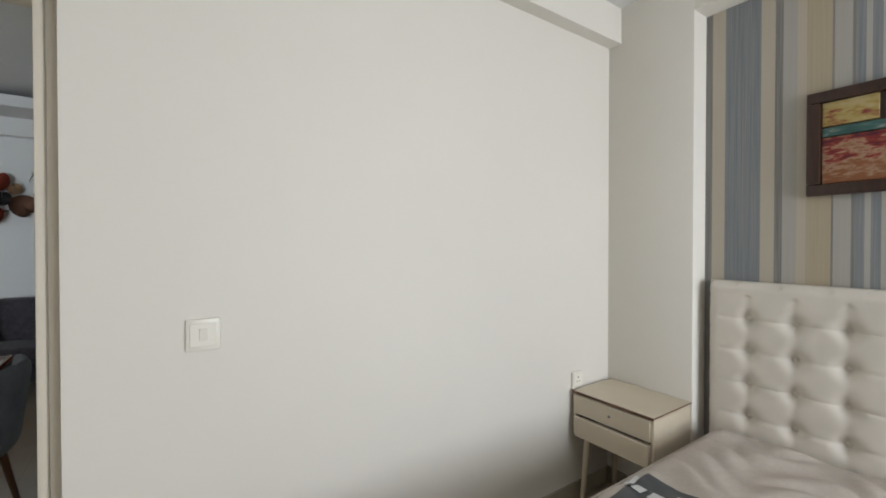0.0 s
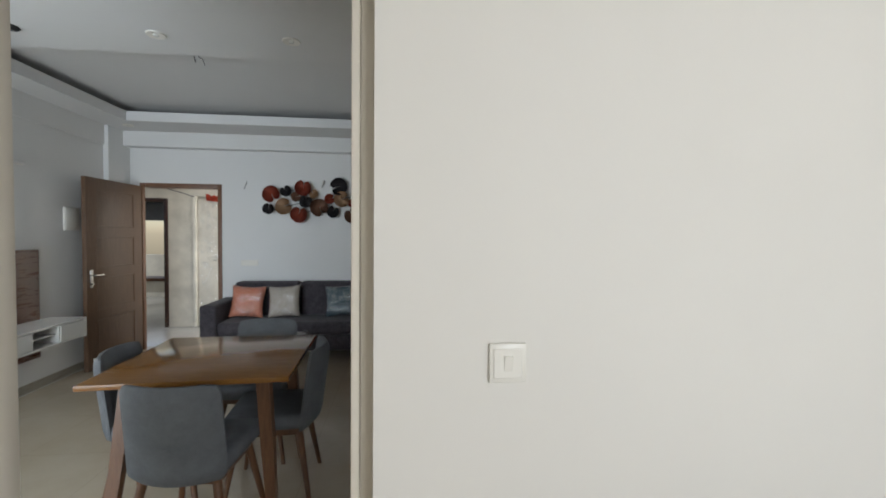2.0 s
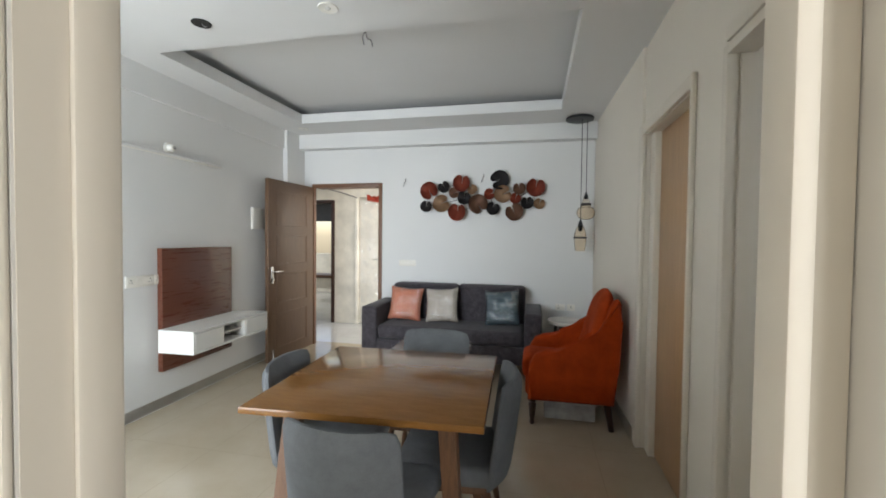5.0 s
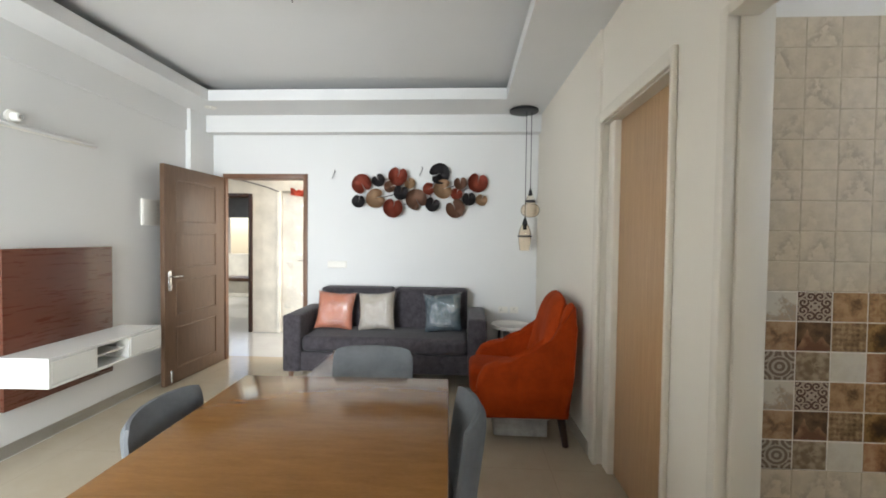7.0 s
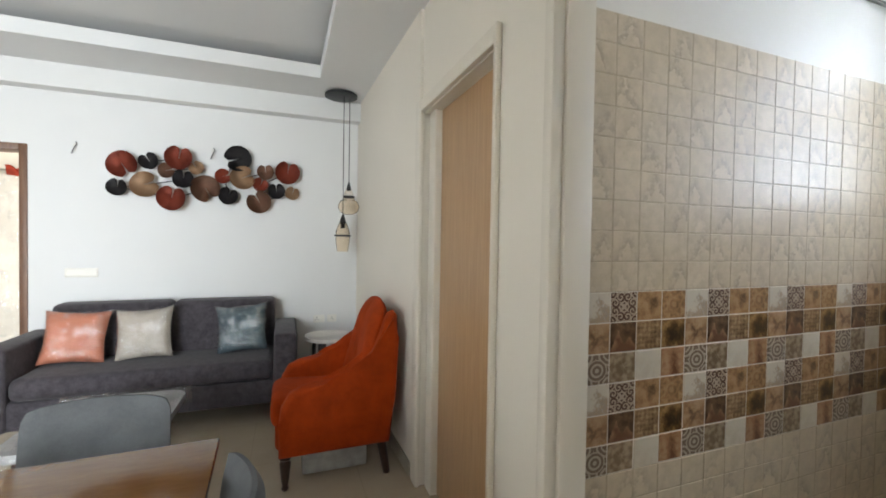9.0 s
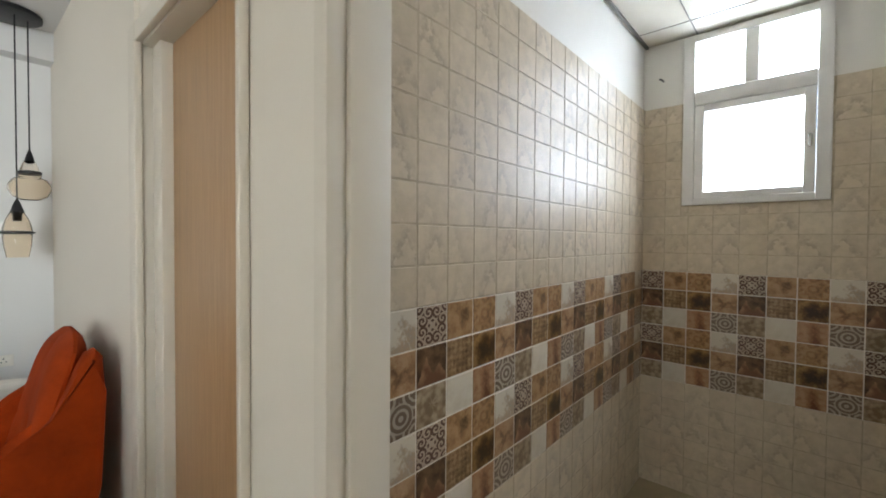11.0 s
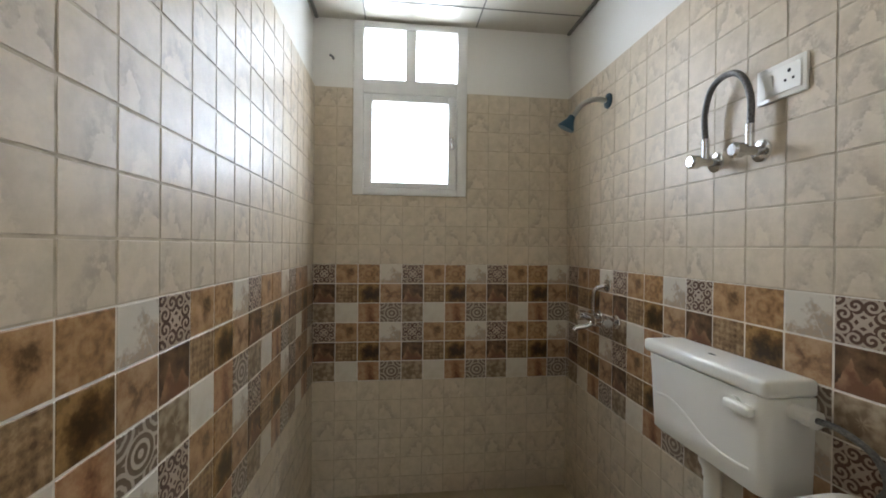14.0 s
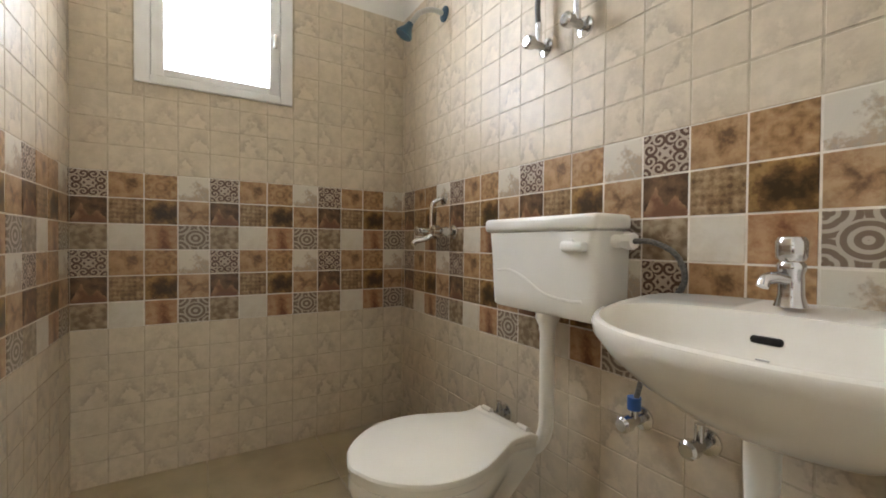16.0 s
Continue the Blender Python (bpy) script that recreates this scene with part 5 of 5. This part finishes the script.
rod(b, (1.205, 1.905, 0.931), (1.205, 1.922, 0.931), 0.02)
part("flush_lever", b, PLASTIC, cis)
part("lid_mark", boxed(1.33, 1.35, 1.86, 1.868, 1.0118, 1.0126), HOLE, cis)
b = rodded((1.128, 1.85, 0.945), (1.085, 1.85, 0.945), 0.016)
rod(b, (1.096, 1.85, 0.945), (1.072, 1.85, 0.945), 0.020, n=8)
part("inlet", b, PLASTIC, cis)
part("inlet_hose", tubed([(1.075, 1.85, 0.945), (1.03, 1.845, 0.943), (0.985, 1.83, 0.915), (0.975, 1.815, 0.86), (1.01, 1.81, 0.80), (1.05, 1.815, 0.70), (1.080, 1.822, 0.57)], 0.0065, 10), HOSE, cis)
b = turned([(0.034, 0.746), (0.034, 0.725), (0.024, 0.705), (0.024, 0.69)], 20, (1.33, 1.865, 0))
tube(b, [(1.33, 1.865, 0.70), (1.33, 1.865, 0.50), (1.335, 1.865, 0.40), (1.365, 1.880, 0.345), (1.42, 1.895, 0.335)], 0.021, 14)
part("flush_pipe", b, PLASTIC, cis, "white plastic flush pipe")

wc = thing("toilet", "white ceramic toilet with its seat lid closed", "toilet", pose(1.455, 1.905, 0, 0, 0, 3))


def lid_half(s):
    pts = ((0, 0.128), (0.06, 0.118), (0.16, 0.118), (0.30, 0.150), (0.45, 0.182), (0.60, 0.190), (0.75, 0.172), (0.87, 0.130), (0.95, 0.080), (1.0, 0.012))
    line = smooth_path([(a, h, 0) for a, h in pts], 10)
    for p, q in zip(line, line[1:]):
        if s <= q.x + 1e-9:
            return p.y + (q.y - p.y) * (s - p.x) / (q.x - p.x)
    return 0.012


def egg(n=48, grow=0.0, length=0.505):
    s = [k / n for k in range(n + 1)]
    return [(lid_half(v) + grow, v * length + grow * v) for v in s] + [(-lid_half(v) - grow, v * length + grow * v) for v in reversed(s)]


b = bmesh.new()
skin(b, [[b.verts.new((px * k, 0.23 + (py - 0.23) * k, z)) for px, py in egg()] for z, k in ((0.382, 0.975), (0.385, 0.995), (0.394, 1.0), (0.400, 0.985), (0.403, 0.94))])
part("seat_lid", b, LID, wc, "ivory plastic seat lid")
part("seat_ring", prismed(egg(48, -0.006), "z", 0.364, 0.381), LID, wc)
b = bmesh.new()
rings = []
for z, k, sh in ((0.0, 0.60, 0.02), (0.06, 0.56, 0.02), (0.16, 0.60, 0.03), (0.24, 0.78, 0.02), (0.31, 0.94, 0.005), (0.345, 0.99, 0.0), (0.362, 0.97, 0.0)):
    rings.append([b.verts.new((px * k, 0.23 + (py - 0.23) * k + sh, z)) for px, py in egg(24)])
skin(b, rings)
part("bowl", b, CERAMIC, wc)
for x in (-0.08, 0.08):
    part("hinge", rodded((x - 0.02, 0.012, 0.405), (x + 0.02, 0.012, 0.405), 0.009), LID, wc)

bas = thing("wash_basin", "white ceramic wall-hung wash basin", "basin", pose(0.745, BR + 0.003, 0))
A, Bd = 0.288, 0.395


def rim_pt(a, k, cy, sx=1.0):
    c, s = math.cos(a), math.sin(a)
    e = 0.80
    x = A * k * sx * math.copysign(abs(c) ** e, c)
    y = cy + (Bd - cy) * k * abs(s) ** e if s >= 0 else cy - cy * k * abs(s) ** 0.45
    return x, y


b = bmesh.new()
rings = []
for z, k, cy in ((0.640, 0.20, 0.14), (0.646, 0.36, 0.14), (0.668, 0.54, 0.14), (0.712, 0.74, 0.14), (0.760, 0.90, 0.14), (0.803, 0.99, 0.14), (0.824, 1.0, 0.14), (0.833, 0.985, 0.14), (0.836, 0.955, 0.14)):
    row = []
    for i in range(56):
        x, y = rim_pt(2 * math.pi * i / 56, k, cy)
        row.append(b.verts.new((x, y, z - 0.032 * max(0.0, y / Bd) * max(0.0, (z - 0.66) / 0.17))))
    rings.append(row)
for z, k in ((0.832, 0.91), (0.815, 0.875), (0.775, 0.80), (0.730, 0.66), (0.705, 0.42), (0.698, 0.15)):
    row = []
    for i in range(56):
        a = 2 * math.pi * i / 56
        c, s = math.cos(a), math.sin(a)
        x = A * k * math.copysign(abs(c) ** 0.85, c)
        y = 0.235 + (Bd - 0.235) * k * abs(s) ** 0.85 if s >= 0 else 0.235 - (0.235 - 0.105) * min(1, k * 1.08) * abs(s) ** 0.6
        row.append(b.verts.new((x, y, z - 0.032 * max(0.0, y / Bd) * max(0.0, (z - 0.70) / 0.13))))
    rings.append(row)
skin(b, rings)
part("bowl", b, CERAMIC, bas)
# Solid dark piece; the slot's inner shade is put into its colour.
b = boxed(0.018, 0.066, 0.106, 0.126, 0.772, 0.786, 0.006)
part("overflow_slot", b, HOLE, bas)
part("maker_mark", boxed(0.031, 0.051, 0.1340, 0.1385, 0.7480, 0.7510, 0.001), GREY_PIPE, bas, "small grey printed mark")
part("drain", turned([(0.026, 0.699), (0.026, 0.703), (0.018, 0.702)], 20, (0, 0.235, 0)), CHROME, bas)
b = turned([(0.027, 0.645), (0.026, 0.56), (0.021, 0.46), (0.020, 0.0)], 22, (0.045, 0.12, 0))
part("waste_pipe", b, PLASTIC, bas, "white waste pipe")
# The dark gap between basin and pipe, its shade painted as a ring.
part("seal_ring", turned([(0.0285, 0.628), (0.031, 0.631), (0.031, 0.639), (0.0285, 0.642)], 22, (0.045, 0.12, 0)), HOLE, bas, "dark ring standing for the shaded gap above the waste pipe")

tap = thing("basin_tap", "short chrome pillar tap on the basin", "tap", pose(0.775, 1.855, 0.8345))
b = turned([(0.028, 0.0), (0.026, 0.006), (0.022, 0.02), (0.021, 0.06), (0.024, 0.066), (0.024, 0.074), (0.020, 0.080)], 24)
part("body", b, CHROME, tap)
tap.scale = (0.85, 0.85, 0.95)
part("knob", turned([(0.021, 0.081), (0.026, 0.088), (0.027, 0.115), (0.022, 0.124), (0.004, 0.126)], 14), CHROME, tap)
part("spout", tubed([(0.0, 0.012, 0.048), (0.012, 0.035, 0.052), (0.022, 0.055, 0.048), (0.024, 0.062, 0.036)], 0.011, 12), CHROME, tap)


def angle_valve(label, m, cap=None):
    """Fixed to the wall behind it, outlet upwards; local +y comes out of the wall."""
    v = thing("angle_valve", label, "valve", m)
    b = turned([(0.030, 0.0), (0.028, 0.006), (0.016, 0.010)], 22, (0, 0, 0), "y")
    rod(b, (0, 0.004, 0), (0, 0.055, 0), 0.012)
    part("body", b, CHROME, v)
    part("knob", turned([(0.012, 0.055), (0.019, 0.058), (0.020, 0.080), (0.014, 0.086)], 12, (0, 0, 0), "y"), CHROME, v)
    part("outlet", rodded((0, 0.035, 0.008), (0, 0.035, 0.045), 0.010), CHROME, v)
    if cap:
        part("cap", rodded((0, 0.035, 0.028), (0, 0.035, 0.058), 0.016), cap, v, "blue protective cap")
    return v


angle_valve("chrome angle valve high on the tiled wall", pose(1.425, BR, 1.545))
angle_valve("chrome angle valve high on the tiled wall", pose(1.275, BR, 1.545))
h = thing("looped_hose", "dark braided hose looping between two valves", "hose")
part("braid", tubed([(1.425, BR + 0.035, 1.59), (1.428, BR + 0.037, 1.68), (1.40, BR + 0.04, 1.745), (1.35, BR + 0.04, 1.765), (1.30, BR + 0.04, 1.745), (1.273, BR + 0.037, 1.68), (1.275, BR + 0.035, 1.59)], 0.0085, 12), HOSE, h)
for x in (1.425, 1.275):
    part("ferrule", rodded((x, BR + 0.035, 1.588), (x, BR + 0.035, 1.612), 0.010), CHROME, h)
angle_valve("chrome angle valve with a blue cap below the basin", pose(1.085, BR, 0.515), BLUE_CAP)
angle_valve("chrome angle valve below the basin", pose(0.935, BR, 0.52))
angle_valve("small chrome stop valve beside the toilet", pose(1.60, BR, 0.345))

switch_plate("white switch and three-pin socket on the tiles", pose(1.218, BR + 0.001, 1.70, 0, 0, 180), 0.13, 0.088, ["rocker", "socket"], "socket")

mx = thing("bath_mixer", "chrome wall-mounted bath mixer with a swan spout", "tap", pose(2.035, BR, 0.985))
b = bmesh.new()
for x in (-0.075, 0.075):
    lathe(b, [(0.032, 0.0), (0.030, 0.006), (0.016, 0.012)], 22, (x, 0, 0), "y")
    rod(b, (x, 0, 0), (x, 0.05, 0), 0.014)
rod(b, (-0.11, 0.055, 0), (0.11, 0.055, 0), 0.019, n=18)
part("body", b, CHROME, mx)
for x in (-0.075, 0.075):
    part("handle", turned([(0.016, 0.07), (0.022, 0.076), (0.022, 0.100), (0.010, 0.106)], 14, (x, 0, 0.004), "y"), CHROME, mx)
part("spout", tubed([(0.0, 0.06, -0.01), (0.01, 0.085, -0.030), (0.02, 0.125, -0.040), (0.02, 0.145, -0.055)], 0.012, 12), CHROME, mx)
part("riser", tubed([(0.02, 0.055, 0.01), (0.02, 0.055, 0.08), (0.015, 0.05, 0.125), (0.0, 0.02, 0.145), (0.0, 0.0, 0.145)], 0.010, 12), CHROME, mx)
part("flange", turned([(0.030, 0.0), (0.028, 0.006), (0.014, 0.012)], 22, (0, 0, 0.145), "y"), CHROME, mx)

sh = thing("shower_head", "wall shower still in dark blue protective film", "shower", pose(2.045, BR, 1.94))
part("flange", turned([(0.034, 0.0), (0.032, 0.008), (0.015, 0.014)], 22, (0, 0, 0), "y"), BLUE, sh)
part("pipe", tubed([(0, 0.005, 0), (0.01, 0.06, 0.008), (0.03, 0.11, -0.012), (0.045, 0.14, -0.055)], 0.011, 12), GREY_PIPE, sh)
b = turned([(0.014, 0.0), (0.018, -0.02), (0.030, -0.04), (0.038, -0.055), (0.036, -0.062), (0.004, -0.062)], 24)
head = part("rose", b, BLUE, sh)
head.matrix_basis = pose(0.048, 0.145, -0.058, 26, -12, 0)
hk = thing("wall_anchor", "small rusty anchor stub in the bathroom wall", "hook", pose(BX + 0.011, 3.035, 2.245))
part("stub", tubed([(0, 0, 0), (-0.02, 0.004, 0.004), (-0.022, 0.016, 0.010)], 0.006, 6), WIRE, hk)

# ---- bathroom tiles, one by one ----
G = 0.0019


def tile_mesh(kind, w, h, deep=0.008):
    """Local x to the right, z up, front towards -y."""
    me = bpy.data.meshes.new("wall_tile")
    c = 0.0013
    a, k = w / 2 - G, h / 2 - G
    vs = [(x * a, 0, z * k) for z in (-1, 1) for x in (-1, 1)] + [(x * a, -deep + c, z * k) for z in (-1, 1) for x in (-1, 1)] + [(x * (a - c), -deep, z * (k - c)) for z in (-1, 1) for x in (-1, 1)]
    fs = []
    for s in (0, 4):
        for p, q in ((0, 1), (1, 3), (3, 2), (2, 0)):
            fs.append((s + p, s + q, s + 4 + q, s + 4 + p))
    fs.append((8, 9, 11, 10))
    me.from_pydata(vs, [], fs)
    me.materials.append(TILES[kind])
    return me


MESHES = {k: tile_mesh(k, TW, TH) for k in TILES}
tile_rng = random.Random(11)


def tile_kind(col, row):
    if 6 <= row <= 11:
        return ROWS_OF_BAND[(11 - row) % 3][col % 4]
    return "plain"


def lay_tile(parent, m, kind, w=TW, h=TH):
    me = MESHES[kind] if abs(w - TW) < 1e-5 and abs(h - TH) < 1e-5 else tile_mesh(kind, w, h)
    ob = new("wall_tile", me)
    ob.parent = parent
    jitter = pose(0, tile_rng.uniform(-0.0006, 0.0006), 0, tile_rng.uniform(-0.35, 0.35), 0, tile_rng.uniform(-0.35, 0.35))
    ob.matrix_basis = m @ jitter


def tiled_run(parent, start, length, offset, where, holes=()):
    """Columns along a wall. where(s, z): the pose of a tile whose centre lies s along it. offset: where column 0 begins."""
    first = math.floor((start - offset) / TW + 1e-6)
    last = math.ceil((start + length - offset) / TW - 1e-6)
    for col in range(first, last):
        s0, s1 = max(start, offset + col * TW), min(start + length, offset + (col + 1) * TW)
        if s1 - s0 < 0.012:
            continue
        for row in range(21):
            z0, z1 = row * TH, (row + 1) * TH
            bits = [(s0, s1, z0, z1)]
            for h0, h1, g0, g1 in holes:
                cut = []
                for a0, a1, b0, b1 in bits:
                    if a1 <= h0 or a0 >= h1 or b1 <= g0 or b0 >= g1:
                        cut.append((a0, a1, b0, b1))
                        continue
                    if a0 < h0:
                        cut.append((a0, h0, b0, b1))
                    if a1 > h1:
                        cut.append((h1, a1, b0, b1))
                    if b0 < g0:
                        cut.append((max(a0, h0), min(a1, h1), b0, g0))
                bits = cut
            for a0, a1, b0, b1 in bits:
                if a1 - a0 > 0.012 and b1 - b0 > 0.012:
                    lay_tile(parent, where((a0 + a1) / 2, (b0 + b1) / 2), tile_kind(col, row), a1 - a0, b1 - b0)


for z0, z1, m in ((0, 0.6, GROUT), (0.6, 1.2, GROUT_PALE), (1.2, 2.098, GROUT)):
    part("grout", boxed(0.502, BX + 0.006, BL - 0.0008, BL + 0.0118, z0, z1), m, wall_left)
    part("grout", boxed(0.502, BX + 0.006, BR - 0.0078, BR + 0.0008, z0, z1), m, wall_right)
    b = bmesh.new()
    box(b, BX - 0.0008, BX + 0.0118, BR, WY0, z0, z1)
    box(b, BX - 0.0008, BX + 0.0118, WY1, BL, z0, z1)
    box(b, BX - 0.0008, BX + 0.0118, WY0, WY1, z0, min(z1, WZ0))
    part("grout", b, m, wall_window)

tiled_run(wall_window, 0.0, BL - BR, 0.0, lambda s, z: pose(BX + 0.006, BL - s, z, 0, 0, -90), [(BL - WY1 - 0.004, BL - WY0 + 0.004, WZ0 - 0.004, 3.0)])
tiled_run(wall_left, 0.506, BX - 0.506 - 0.002, 0.654, lambda s, z: pose(s, BL + 0.006, z))
tiled_run(wall_right, -BX + 0.002, BX - 0.510, -1.095, lambda s, z: pose(-s, BR - 0.006, z, 0, 0, 180))
bath_floor = setting("floor_bath", boxed(0.40, BX + 0.012, BR - 0.006, BL + 0.01, 0.0005, 0.003), GROUT, "brown grouted bathroom floor", "floor")
x = 0.446
while x < BX:
    y = BR + 0.003
    for x1 in (min(x + 0.403, BX),):
        for y0, y1 in ((BR, 2.235), (2.235, 2.685), (2.685, BL)):
            ob = part("floor_tile", boxed(x + 0.002, x1 - 0.002, y0 + 0.002, y1 - 0.002, 0.0032, 0.009, 0.0015, 1), BATH_FLOOR, bath_floor)
    x += 0.405
